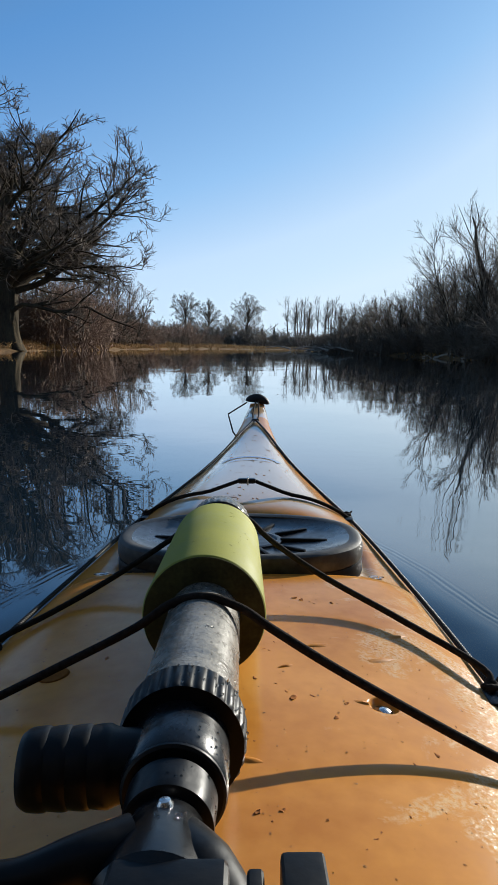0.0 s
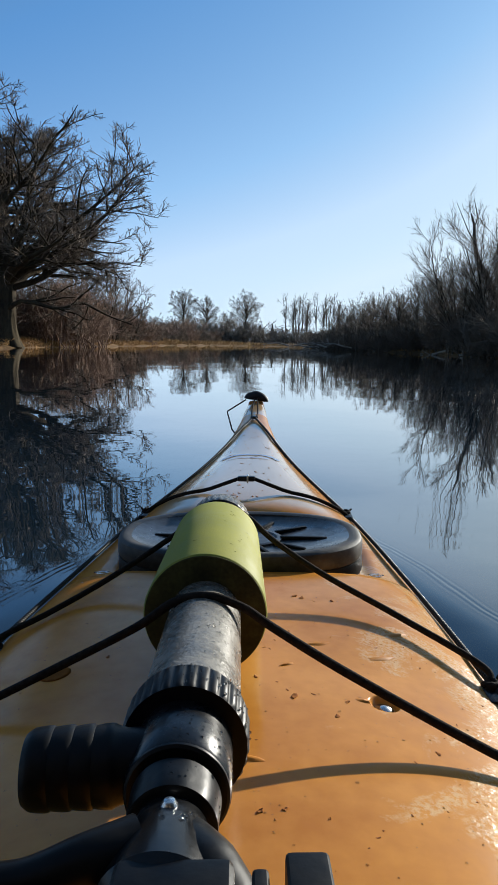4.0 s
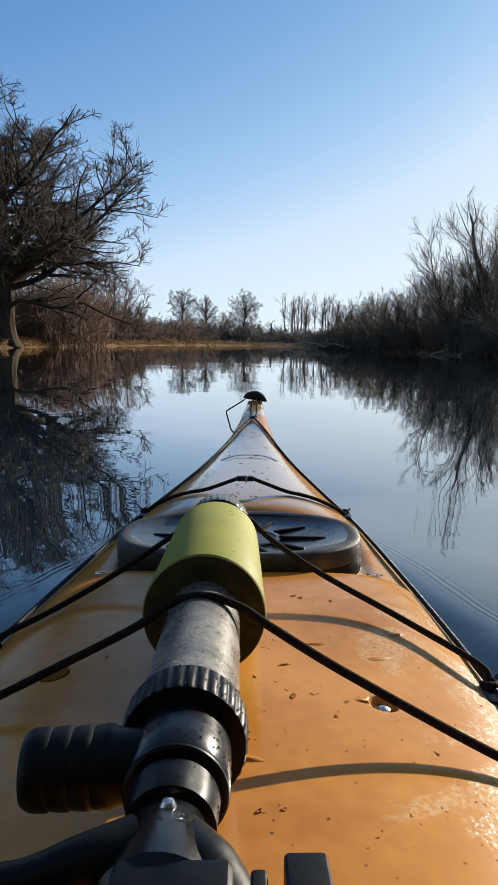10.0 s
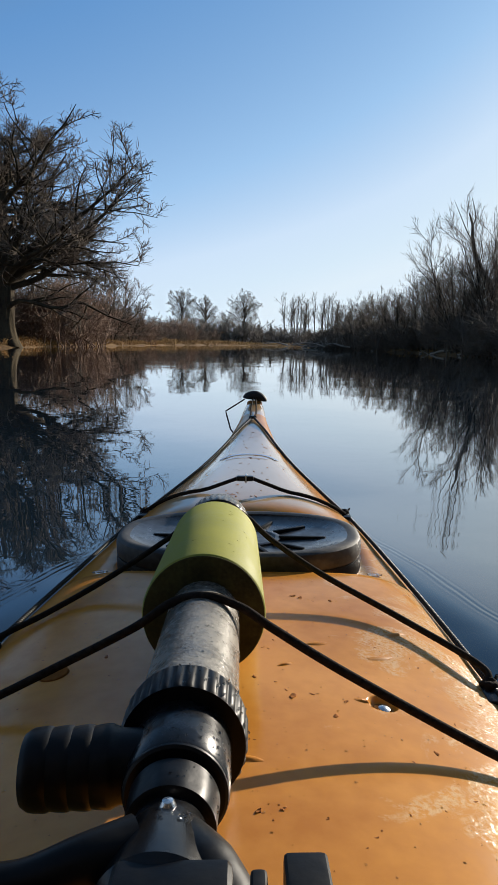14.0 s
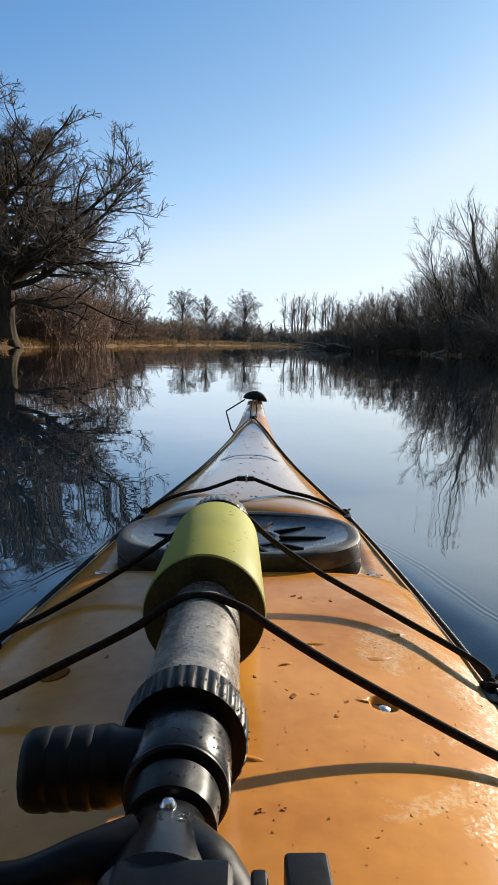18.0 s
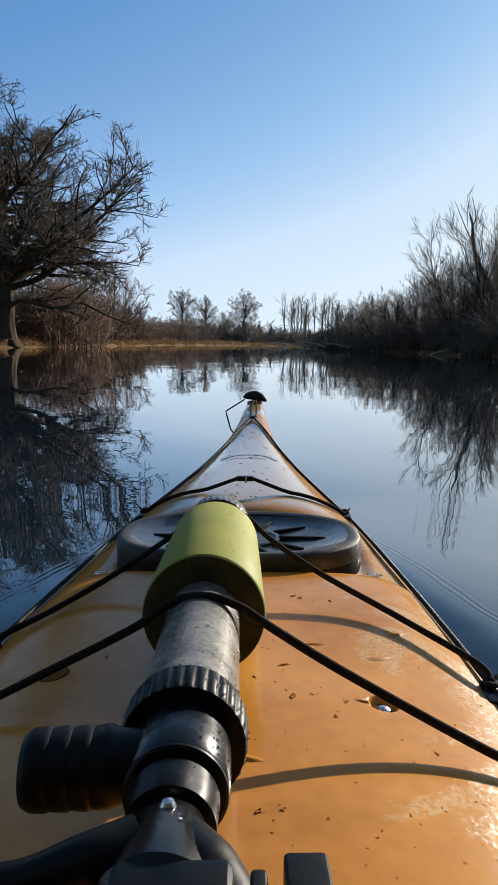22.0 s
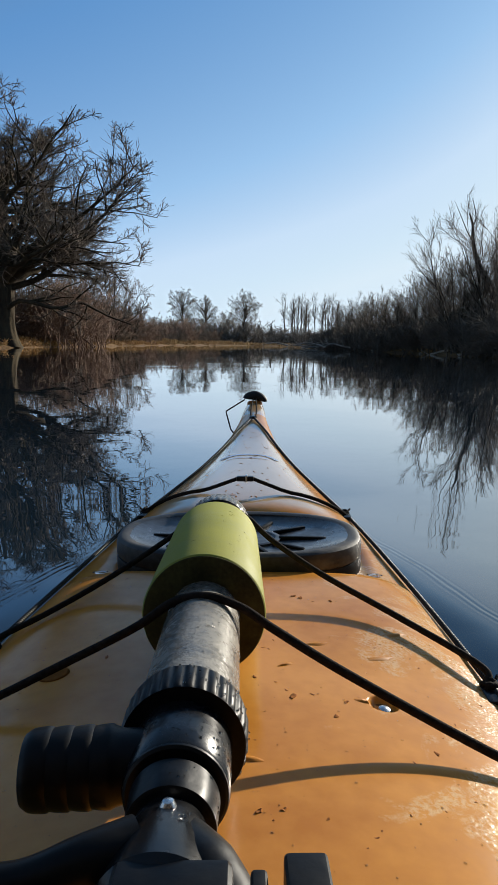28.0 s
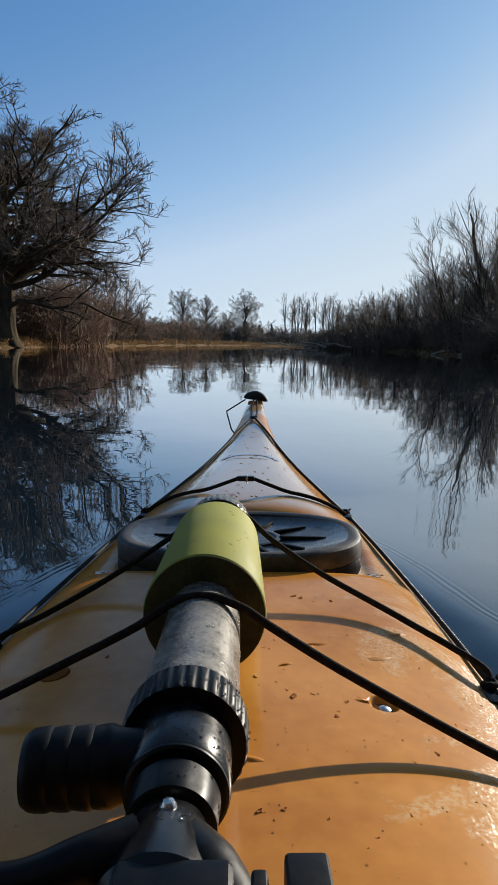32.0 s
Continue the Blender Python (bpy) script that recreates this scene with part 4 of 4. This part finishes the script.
for k, (s, z) in enumerate(((1.04, 0.262), (1.05, 0.285), (1.0, 0.305), (0.82, 0.34), (0.66, 0.40), (0.6, 0.52), (0.58, 0.66), (0.5, 0.665), (0.02, 0.62))):
    rows.append([bm.verts.new((0.205 * s * math.cos(q) + 0.004 * math.sin(5 * q + k), -0.36 - 0.06 * (k > 2) + 0.44 * s * (1.0 if k < 3 else 0.75) * math.sin(q), z + 0.006 * math.sin(4 * q + 2 * k))) for q in np.linspace(0, 2 * math.pi, 48, endpoint=False)])
for a, b in zip(rows, rows[1:]):
    for i in range(48):
        bm.faces.new((a[i], a[(i + 1) % 48], b[(i + 1) % 48], b[i]))
bm.faces.new(rows[-1])
skirt = part("spray_deck", bm, CORD)
skirt.matrix_world = KAYAK
tagged(skirt, "black neoprene spray deck over the cockpit rim, added unseen to block light", "spray deck")

# hatch
HC, HA, HB, HZ = 0.888, 0.170, 0.112, 0.222


def oval(scale, z, n=72, bm=None, inset=0.0):
    row = []
    for i in range(n):
        a = i * 2 * math.pi / n
        c, s = math.cos(a), math.sin(a)
        e = 2 / 2.5
        row.append(bm.verts.new(((HA * scale - inset) * math.copysign(abs(c) ** e, c), HC + (HB * scale - inset) * math.copysign(abs(s) ** e, s), z)))
    return row


def oval_solid(rows, lid=True):
    bm = bmesh.new()
    made = [oval(s, z, bm=bm, inset=i) for s, z, i in rows]
    for a, b in zip(made, made[1:]):
        for i in range(len(a)):
            j = (i + 1) % len(a)
            bm.faces.new((a[i], a[j], b[j], b[i]))
    if lid:
        bm.faces.new(made[-1])
    bm.faces.new(made[0])
    return bm


part("hatch_rim", oval_solid([(1.0, HZ - 0.035, 0), (1.0, HZ - 0.008, 0), (0.995, HZ - 0.004, 0), (0.97, HZ - 0.003, 0)]), MATT, kayak)
hatch = part("hatch_cover", oval_solid([(0.985, HZ - 0.004, 0), (1.0, HZ, 0), (1.0, HZ + 0.014, 0), (1.0, HZ + 0.019, 0.0015), (1.0, HZ + 0.0212, 0.0045), (1.0, HZ + 0.0222, 0.009),
                                        (1.0, HZ + 0.0217, 0.014), (1.0, HZ + 0.0206, 0.0175), (1.0, HZ + 0.0203, 0.019)], lid=False), RUBBER, kayak, "scuffed black rubber oval hatch cover")
part("hatch_panel", oval_solid([(1.0, HZ - 0.002, 0.0178), (1.0, HZ + 0.0205, 0.0182), (0.84, HZ + 0.0185, 0.0), (0.76, HZ + 0.0145, 0.0), (0.62, HZ + 0.0112, 0.0), (0.4, HZ + 0.0095, 0.0), (0.02, HZ + 0.009, 0.0)]), WET, hatch, "wet shiny centre panel")
part("hub_disc", lathe([(0.0, 0.0), (0.054, 0.0), (0.054, 0.0035), (0.051, 0.005), (0.047, 0.0045), (0.045, 0.002), (0.0, 0.0024)], 48), WET, hatch).matrix_local = Matrix.Translation((0, HC, HZ + 0.0085)) @ pose(0, 0, 0, 90) @ Matrix.Diagonal((1.1, 1, 0.8, 1))
for k in range(12):
    a = radians(k * 30 - 2)
    c, s = math.cos(a), math.sin(a)
    r1 = 0.72 / math.hypot(c / HA, s / HB)
    p, q = Vector((0.056 * c, 0.05 * s, 0)), Vector((r1 * c, r1 * s, 0))
    mid, ln = (p + q) / 2, (q - p).length
    part("rib", box((ln, 0.0062, 0.006), (mid.x, HC + mid.y, HZ + 0.0118), 0.002, 2, Matrix.Rotation(math.atan2((q - p).y, (q - p).x), 4, "Z")), MATT, hatch)

# cords over the deck
rnd = random.Random(4)


def edge(side, y, lift=0.004, k=0.975):
    x = side * beam(y) * k
    return (float(x), y, float(deck_z(x, y)) + lift)


cord("bungee_cord", [edge(1, 0.54), (0.234, 0.559, 0.215), (0.1695, 0.622, 0.2345), (0.099, 0.684, 0.255), (0.0447, 0.739, 0.2762), (0.016, 0.766, 0.295), (-0.0135, 0.778, 0.3085), (-0.043, 0.772, 0.295),
                     (-0.085, 0.737, 0.271), (-0.14, 0.687, 0.244), (-0.19, 0.645, 0.224), (-0.232, 0.61, 0.21), edge(-1, 0.59)], 0.0033, CORD, kayak)
cord("bungee_cord", [edge(1, 0.385), (0.236, 0.3915, 0.2215), (0.1955, 0.402, 0.2315), (0.0977, 0.4275, 0.2748), (0.0447, 0.449, 0.2985), (0.022, 0.454, 0.312), (-0.004, 0.455, 0.3205), (-0.03, 0.457, 0.3145), (-0.06, 0.459, 0.293),
                     (-0.12, 0.455, 0.262), (-0.175, 0.449, 0.2355), (-0.235, 0.443, 0.2115), edge(-1, 0.437)], 0.0034, CORD, kayak)
ends = edge(-1, 1.095), (-0.012, 1.075, 0.2785), (0.016, 1.075, 0.2785), edge(1, 1.08)
bow_run = [Vector(p).lerp(Vector(q), k / 10) for p, q in zip(ends, ends[1:]) for k in range(10)] + [Vector(ends[-1])]
cord("bungee_cord", [(p.x, p.y, max(p.z, float(deck_z(p.x, p.y)) + 0.0045)) for p in bow_run], 0.0032, CORD, kayak, curve=False)
clip = part("cord_clip", box((0.03, 0.011, 0.009), (0.002, 1.075, 0.279), 0.003), BLACK, kayak)
part("clip_wire", box((0.003, 0.017, 0.013), (0.004, 1.075, 0.279), 0.001), STEEL, clip)
for side in (1, -1):
    rope("deck_line", [(0.003 * side, 1.735, float(deck_z(0.0, 1.735)) + 0.006), (0.035 * side, 1.62, float(deck_z(0.035, 1.62)) + 0.004), edge(side, 1.5, 0.004, 0.9), edge(side, 1.36, 0.004, 0.95),
                       edge(side, 1.22), edge(side, 1.09)], 0.0028, LINE, kayak, pitch=0.007)
    rope("deck_line", [edge(side, y, 0.005, 1.0) for y in (1.09, 0.95, 0.8, 0.68, 0.56, 0.4, 0.2)], 0.0028, LINE, kayak, pitch=0.008, label="beaded black deck line with wet highlights")
    for y in (1.09, 0.54 if side > 0 else 0.6):
        x, yy, z = edge(side, y, 0.004, 0.985)
        knot = empty("cord_knot")
        knot.parent, knot.location = kayak, (x, yy, z)
        for k in range(3):
            a = np.linspace(0, 2 * np.pi, 17)
            tilt = Euler((rnd.uniform(-1, 1), rnd.uniform(-1, 1), rnd.uniform(0, 3))).to_matrix()
            loop = [tuple(tilt @ Vector((0.0062 * math.cos(q), 0.0048 * math.sin(q), 0.0026 * math.sin(2 * q)))) for q in a]
            cord("knot_turn", loop, 0.0028, CORD, knot, curve=False)
        cord("cord_end", [(0, 0, 0), (0.006 * side, 0.004, 0.004), (0.010 * side, 0.009, 0.006)], 0.0016, CORD, knot)
        part("saddle", box((0.018, 0.026, 0.008), (0.001, -0.012, -0.003), 0.003), BLACK, knot)
# bow grab handle on two cords
for side in (1, -1):
    cord("toggle_cord", [(0.004 * side, 1.74, float(deck_z(0.0, 1.74)) + 0.006), (0.008 * side, 1.8, float(deck_z(0.0, 1.8)) + 0.004), (0.006 * side, 1.9, 0.331), (0.003 * side, 1.955, 0.345)], 0.0022, CORD, kayak)
bm = bmesh.new()
bmesh.ops.create_uvsphere(bm, u_segments=28, v_segments=16, radius=1)
for vv in bm.verts:
    vv.co = Vector((vv.co.x * 0.037, vv.co.y * 0.019, (vv.co.z * 0.022 if vv.co.z > 0 else vv.co.z * 0.006) + 0.004 * (1 - abs(vv.co.x))))
bmesh.ops.rotate(bm, matrix=Matrix.Rotation(radians(9), 3, "Y"), verts=bm.verts)
bmesh.ops.translate(bm, vec=(0.001, 1.962, 0.338), verts=bm.verts)
toggle = part("bow_toggle", bm, TOGGLE, kayak, "black rubber bow grab handle")
cord("toggle_loop", [(-0.03, 1.955, 0.338), (-0.085, 1.93, 0.305), (-0.083, 1.92, 0.298), (-0.066, 1.84, 0.262), (-0.05, 1.8, 0.25)], 0.0022, CORD, kayak, per=6, curve=False)
part("vee_clip", box((0.02, 0.014, 0.008), (0.0, 1.737, float(deck_z(0.0, 1.737)) + 0.006), 0.003), BLACK, kayak)

# recessed deck fittings; dark and brown discs paint the shade of their hollows
for x, y in ((0.129, 0.464), (-0.139, 0.507)):
    z = float(deck_z(x, y)) + 0.0005
    fit_at = empty("recessed_fitting", None)
    fit_at.parent, fit_at.matrix_local = kayak, Matrix.Translation((x, y, z + 0.0004)) @ pose(0, 0, 0, 90, math.copysign(9, x), 0) @ Matrix.Scale(0.7 if x > 0 else 1.15, 4)
    part("well", lathe([(0.0, 0.0005), (0.0085, 0.0005), (0.0095, 0.0008), (0.0103, 0.0006), (0.0112, -0.0008)], 32), HOLLOW_SHADE if x > 0 else HOLLOW_BROWN, fit_at, "hollow well painted dark as shade" if x > 0 else "brown shaded hollow")
    if x > 0:
        part("bolt", lathe([(0.0, 0.0042), (0.004, 0.0038), (0.0066, 0.0022), (0.0068, 0.0003)], 24), STEEL, fit_at, "steel bolt head").location = (0.001, 0.0008, 0.002)

# faded emblem on the foredeck
for k, (r0, r1) in enumerate(((0.060, 0.051), (0.046, 0.041))):
    a = np.linspace(0.25 + 0.3 * k, math.pi - 0.3, 26)
    o = [[(r * math.cos(q) * 1.1, 1.325 + (r - 0.02 * k) * math.sin(q) * 0.95) for q in a] for r in (r0, r1)]
    pts = np.array([[(x, y, float(deck_z(x, y)) + 0.0012) for x, y in row] for row in o])
    ids = np.arange(pts.shape[0] * pts.shape[1]).reshape(pts.shape[:2])
    mesh_object("emblem_stroke", pts, grid(ids), BLUE, kayak, label="faded blue painted stroke")

# dried brown smears on the deck
for x, y, a, b, turn in ((0.085, 0.56, 0.012, 0.0035, 12), (0.118, 0.463, 0.011, 0.0028, -8), (0.14, 0.545, 0.014, 0.003, 25), (0.055, 0.515, 0.008, 0.002, 30),
                         (0.165, 0.60, 0.012, 0.003, 35), (0.03, 0.375, 0.009, 0.003, -15), (-0.06, 0.66, 0.008, 0.0025, 10)):
    ring = [[], []]
    for i in range(28):
        q = i * 2 * math.pi / 28
        w = 1 + 0.3 * noise.noise(Vector((x * 90 + math.cos(q) * 1.2, y * 90 + math.sin(q) * 1.2, 0.5)))
        for row, s in zip(ring, (1.0, 0.45)):
            u, v = a * w * s * math.cos(q), b * w * s * math.sin(q)
            c, d = math.cos(radians(turn)), math.sin(radians(turn))
            px, py = x + u * c - v * d, y + u * d + v * c
            row.append((px, py, float(deck_z(px, py)) + 0.0001 + 0.001 * (s < 1)))
    bm = bmesh.new()
    rows = [[bm.verts.new(p) for p in row] for row in ring]
    for i in range(28):
        j = (i + 1) % 28
        bm.faces.new((rows[0][i], rows[0][j], rows[1][j], rows[1][i]))
    bm.faces.new(rows[1])
    part("dried_smear", bm, SMEAR, kayak, "brown dried water mark")

# dirt, leaf bits and drops on the deck
def specks(name, mat, spots, flat, label, cat):
    vs, fs, base = [], [], 0
    ico = bmesh.new()
    bmesh.ops.create_icosphere(ico, subdivisions=2, radius=1)
    co = np.array([v.co[:] for v in ico.verts])
    fc = np.array([[v.index for v in f.verts] for f in ico.faces])
    ico.free()
    for x, y, r, long in spots:
        a = rnd.uniform(0, 3.14)
        p = co * (r * long, r, r * flat)
        if mat is DIRT:
            # torn leaf scrap: ragged outline, a little curled
            g = np.random.default_rng(int(abs(x * 9e5 + y * 7e4)))
            ray = g.uniform(0.35, 1.35, 11)
            turn = np.arctan2(co[:, 1], co[:, 0]) % (2 * np.pi) / (2 * np.pi) * 11
            p[:, :2] *= np.interp(turn, np.arange(12), np.r_[ray, ray[0]])[:, None]
            p[:, 2] += r * g.uniform(0.1, 0.5) * co[:, 0] ** 2
        p = np.stack([p[:, 0] * math.cos(a) - p[:, 1] * math.sin(a), p[:, 0] * math.sin(a) + p[:, 1] * math.cos(a), p[:, 2]], 1)
        vs.append(p + (x, y, float(deck_z(x, y)) + r * flat * 0.3))
        fs.append(fc + base)
        base += len(co)
    ob = mesh_object(name, np.vstack(vs), np.vstack(fs), mat)
    ob.matrix_world = KAYAK
    tagged(ob, label, cat, kind="stuff")


def clear(x, y):
    return abs(x) < beam(y) * 0.93 and not ((x / (HA + 0.01)) ** 2 + ((y - HC) / (HB + 0.01)) ** 2 < 1.1)


bits = [(0.068, 0.68, 0.0022, 1.6), (0.076, 0.676, 0.002, 1.2), (0.108, 0.668, 0.0018, 1.3), (0.06, 0.46, 0.0024, 1.8), (0.1, 0.458, 0.0017, 1.2), (0.09, 0.435, 0.0018, 1.5), (0.03, 0.49, 0.0018, 1.4),
        (0.036, 0.325, 0.0016, 1.5), (0.05, 0.328, 0.0016, 1.3), (-0.1, 0.53, 0.0018, 1.3), (0.155, 0.405, 0.002, 1.4)]
while len(bits) < 150:
    x, y = rnd.uniform(-0.22, 0.22), rnd.uniform(0.3, 0.8)
    if clear(x, y):
        bits.append((x, y, rnd.uniform(0.0003, 0.001), rnd.uniform(1, 2.8)))
while len(bits) < 240:
    x, y = rnd.gauss(0, 0.05), rnd.uniform(1.05, 1.66)
    if clear(x, y):
        bits.append((x, y, rnd.uniform(0.0007, 0.0021), rnd.uniform(1.2, 3)))
specks("deck_debris", DIRT, bits, 0.16, "dark leaf bits and dirt specks stuck on the wet deck", "debris")
wet = []
while len(wet) < 420:
    x, y = rnd.uniform(-0.2, 0.24), rnd.uniform(0.28, 0.8)
    if clear(x, y):
        wet.append((x, y, rnd.uniform(0.0003, 0.0008), rnd.uniform(1, 1.6)))
pools = [(sx * (0.168 + 0.006 * k), 0.797 + 0.009 * k, 0.0075 - 0.001 * k, 1.9) for sx in (1, -1) for k in range(3)]
specks("water_puddles", DROP, pools, 0.22, "small clear puddles in the corners of the hatch recess", "puddles")
specks("water_drops", DROP, wet, 0.45, "clear water drops beaded on the deck", "drops")

# ---- bilge pump lying under the cords ----
NEAR, FAR = Vector((-0.036, 0.4998, 0.2880)), Vector((-0.0395, 0.748, 0.2702))
ax = (FAR - NEAR).normalized()
sx = ax.cross(Vector((0, 0, 1))).normalized()
sz = sx.cross(ax)
PUMP = HEEL @ Matrix(((sx.x, ax.x, sz.x, NEAR.x), (sx.y, ax.y, sz.y, NEAR.y), (sx.z, ax.z, sz.z, NEAR.z), (0, 0, 0, 1)))
pump = empty("bilge_pump", PUMP)
tagged(pump, "hand bilge pump with yellow-green foam float strapped on the deck", "bilge pump")
L = (FAR - NEAR).length
part("foam_float", lathe([(0.029, -0.004), (0.0485, -0.0055), (0.0496, -0.0045), (0.05, -0.003), (0.05, L * 0.5), (0.05, L - 0.008), (0.047, L - 0.002), (0.03, L)], 64), FOAM, pump, "yellow-green foam float sleeve")
# ring over the foam end that paints its shade
part("end_face", lathe([(0.0287, -0.003), (0.0287, -0.0075), (0.0475, -0.0075), (0.0487, -0.0068), (0.0487, -0.0055), (0.048, -0.003)], 64), END_SHADE, pump, "cut end of the foam, painted dark as its shade")
vs, fs = [], []
nick = np.array([(-1, 0, 0), (-0.4, -0.35, 0.25), (0.5, -0.3, 0.25), (1, 0, 0), (0.4, 0.35, 0.25), (-0.5, 0.3, 0.25)])
for k in range(17):
    a, yy, ln, turn = rnd.uniform(0.5, 2.4), rnd.uniform(0.012, L - 0.012), rnd.uniform(0.0008, 0.003), rnd.gauss(0.0, 0.5)
    p = nick * (ln, ln * 0.5, 0.0008)
    u, w = p[:, 0] * math.sin(turn) + p[:, 1] * math.cos(turn), p[:, 0] * math.cos(turn) - p[:, 1] * math.sin(turn)
    r = 0.0501 + p[:, 2]
    b = a + w / 0.05
    vs.append(np.stack([r * np.cos(b), yy + u, r * np.sin(b)], 1))
    fs.append([i + 6 * k for i in range(6)])
tagged(mesh_object("foam_nicks", np.vstack(vs), fs, NICK, pump, label="small dark nicks worn into the foam"), kind="stuff")
part("tube", lathe([(0.0285, -0.175), (0.0285, -0.06), (0.0285, L + 0.09)], 56), TUBE, pump, "scuffed translucent grey tube")
cap = part("end_cap", lathe([(0.0285, L + 0.060), (0.039, L + 0.061), (0.0405, L + 0.064), (0.0405, L + 0.100), (0.037, L + 0.112), (0.0, L + 0.113)], 240, 30, 0.0007, (2, 3)), TUBE, pump, "scuffed pale grey intake cap")
cap.location = (0.001, 0, 0.0015)
part("cap_mouth", lathe([(0.02, L + 0.059), (0.0375, L + 0.0585), (0.0395, L + 0.060), (0.038, L + 0.0625)], 48), MATT, cap, "black shaded mouth of the cap")
part("collar", lathe([(0.023, -0.199), (0.0318, -0.199), (0.0330, -0.197), (0.0334, -0.179), (0.0326, -0.175), (0.0285, -0.173)], 288, 32, 0.0014, (2, 3)), MATT, pump, "black ribbed screw collar")
part("pump_body", lathe([(0.0, -0.238), (0.0235, -0.238), (0.0246, -0.236), (0.0246, -0.22), (0.0246, -0.195)], 56), BLACK, pump)
barbs = [(r, 0.031 + 0.0098 * k + d) for k in range(4) for r, d in ((0.0180, 0.0), (0.0187, 0.0012), (0.0188, 0.003), (0.0185, 0.0068), (0.0181, 0.0092))]
spout = part("spout", lathe([(0.0165, 0.01), (0.0165, 0.026), (0.0172, 0.029)] + barbs + [(0.0174, 0.071), (0.016, 0.073), (0.0135, 0.071), (0.013, 0.03)], 48), MATT, pump, "black barbed hose spout")
spout.matrix_local = Matrix.Translation((0, -0.214, 0.001)) @ pose(0, 0, 0, 0, 0, 94)
part("flange", lathe([(0.0, -0.2395), (0.0225, -0.2395), (0.0238, -0.2385), (0.024, -0.237), (0.0235, -0.234)], 48), MATT, pump)
part("gland_nut", lathe([(0.0, -0.262), (0.0175, -0.262), (0.0192, -0.261), (0.0199, -0.258), (0.0202, -0.25), (0.0202, -0.243), (0.018, -0.24)], 96, 6, 0.0008, (3, 4)), MATT, pump, "black gland nut")
handle = part("handle_hub", lathe([(0.0, -0.312), (0.019, -0.311), (0.0235, -0.305), (0.0215, -0.288), (0.0172, -0.27), (0.0145, -0.258)], 40), BLACK, pump)
bolt = part("screw", lathe([(0.0, 0.004), (0.0022, 0.0034), (0.0034, 0.0015), (0.0036, 0.0), (0.0, 0.0)], 18), STEEL, handle, "steel screw head")
bolt.matrix_local = Matrix.Translation((0.0005, -0.2715, 0.0162)) @ pose(0, 0, 0, 90)
v, q = tubes(smooth_path([(-0.115, -0.298, 0.004), (-0.08, -0.298, 0.0045), (-0.05, -0.297, 0.006), (-0.028, -0.292, 0.010), (-0.01, -0.284, 0.010)], 8)[None], np.interp(np.linspace(0, 1, 33), [0, 0.5, 1], [0.008, 0.0075, 0.011])[None], 14)
mesh_object("handle_wing", v, q, MATT, pump, label="black curved grip wing")
v, q = tubes(smooth_path([(0.004, -0.274, 0.002), (0.012, -0.288, 0.004), (0.02, -0.3, 0.003), (0.028, -0.312, 0.0)], 8)[None], np.interp(np.linspace(0, 1, 25), [0, 0.5, 1], [0.013, 0.0145, 0.012])[None], 18)
mesh_object("handle_wing", v, q, MATT, pump)
part("handle_bar", box((0.041, 0.02, 0.02), (0.006, -0.314, 0.0112), 0.004, 3), MATT, pump)
part("handle_bar", box((0.05, 0.018, 0.018), (-0.062, -0.312, 0.003), 0.006, 3), BLACK, pump)
part("lug", box((0.006, 0.02, 0.018), (0.0352, -0.315, 0.0085), 0.0022, 3), MATT, pump)
part("lug", box((0.0155, 0.022, 0.022), (0.0515, -0.312, 0.0095), 0.0025, 3), MATT, pump)
beads = []
for lo, hi, r0, count in ((-0.155, -0.02, 0.0285, 90), (-0.197, -0.176, 0.0334, 34), (-0.235, -0.212, 0.0246, 40), (-0.256, -0.244, 0.0198, 12), (-0.3, -0.275, 0.0205, 30)):
    for k in range(count):
        a = rnd.uniform(0.05, 1.7)
        beads.append((r0 * math.cos(a), rnd.uniform(lo, hi), r0 * math.sin(a), rnd.uniform(0.0003, 0.0009) * (1.5 if k % 9 == 0 else 1)))
bm = bmesh.new()
for x, yy, z, r in beads:
    bmesh.ops.create_icosphere(bm, subdivisions=1, radius=r, matrix=Matrix.Translation((x, yy, z)))
tagged(part("bead_film", bm, DROP, pump, "tiny clear water beads"), kind="stuff")
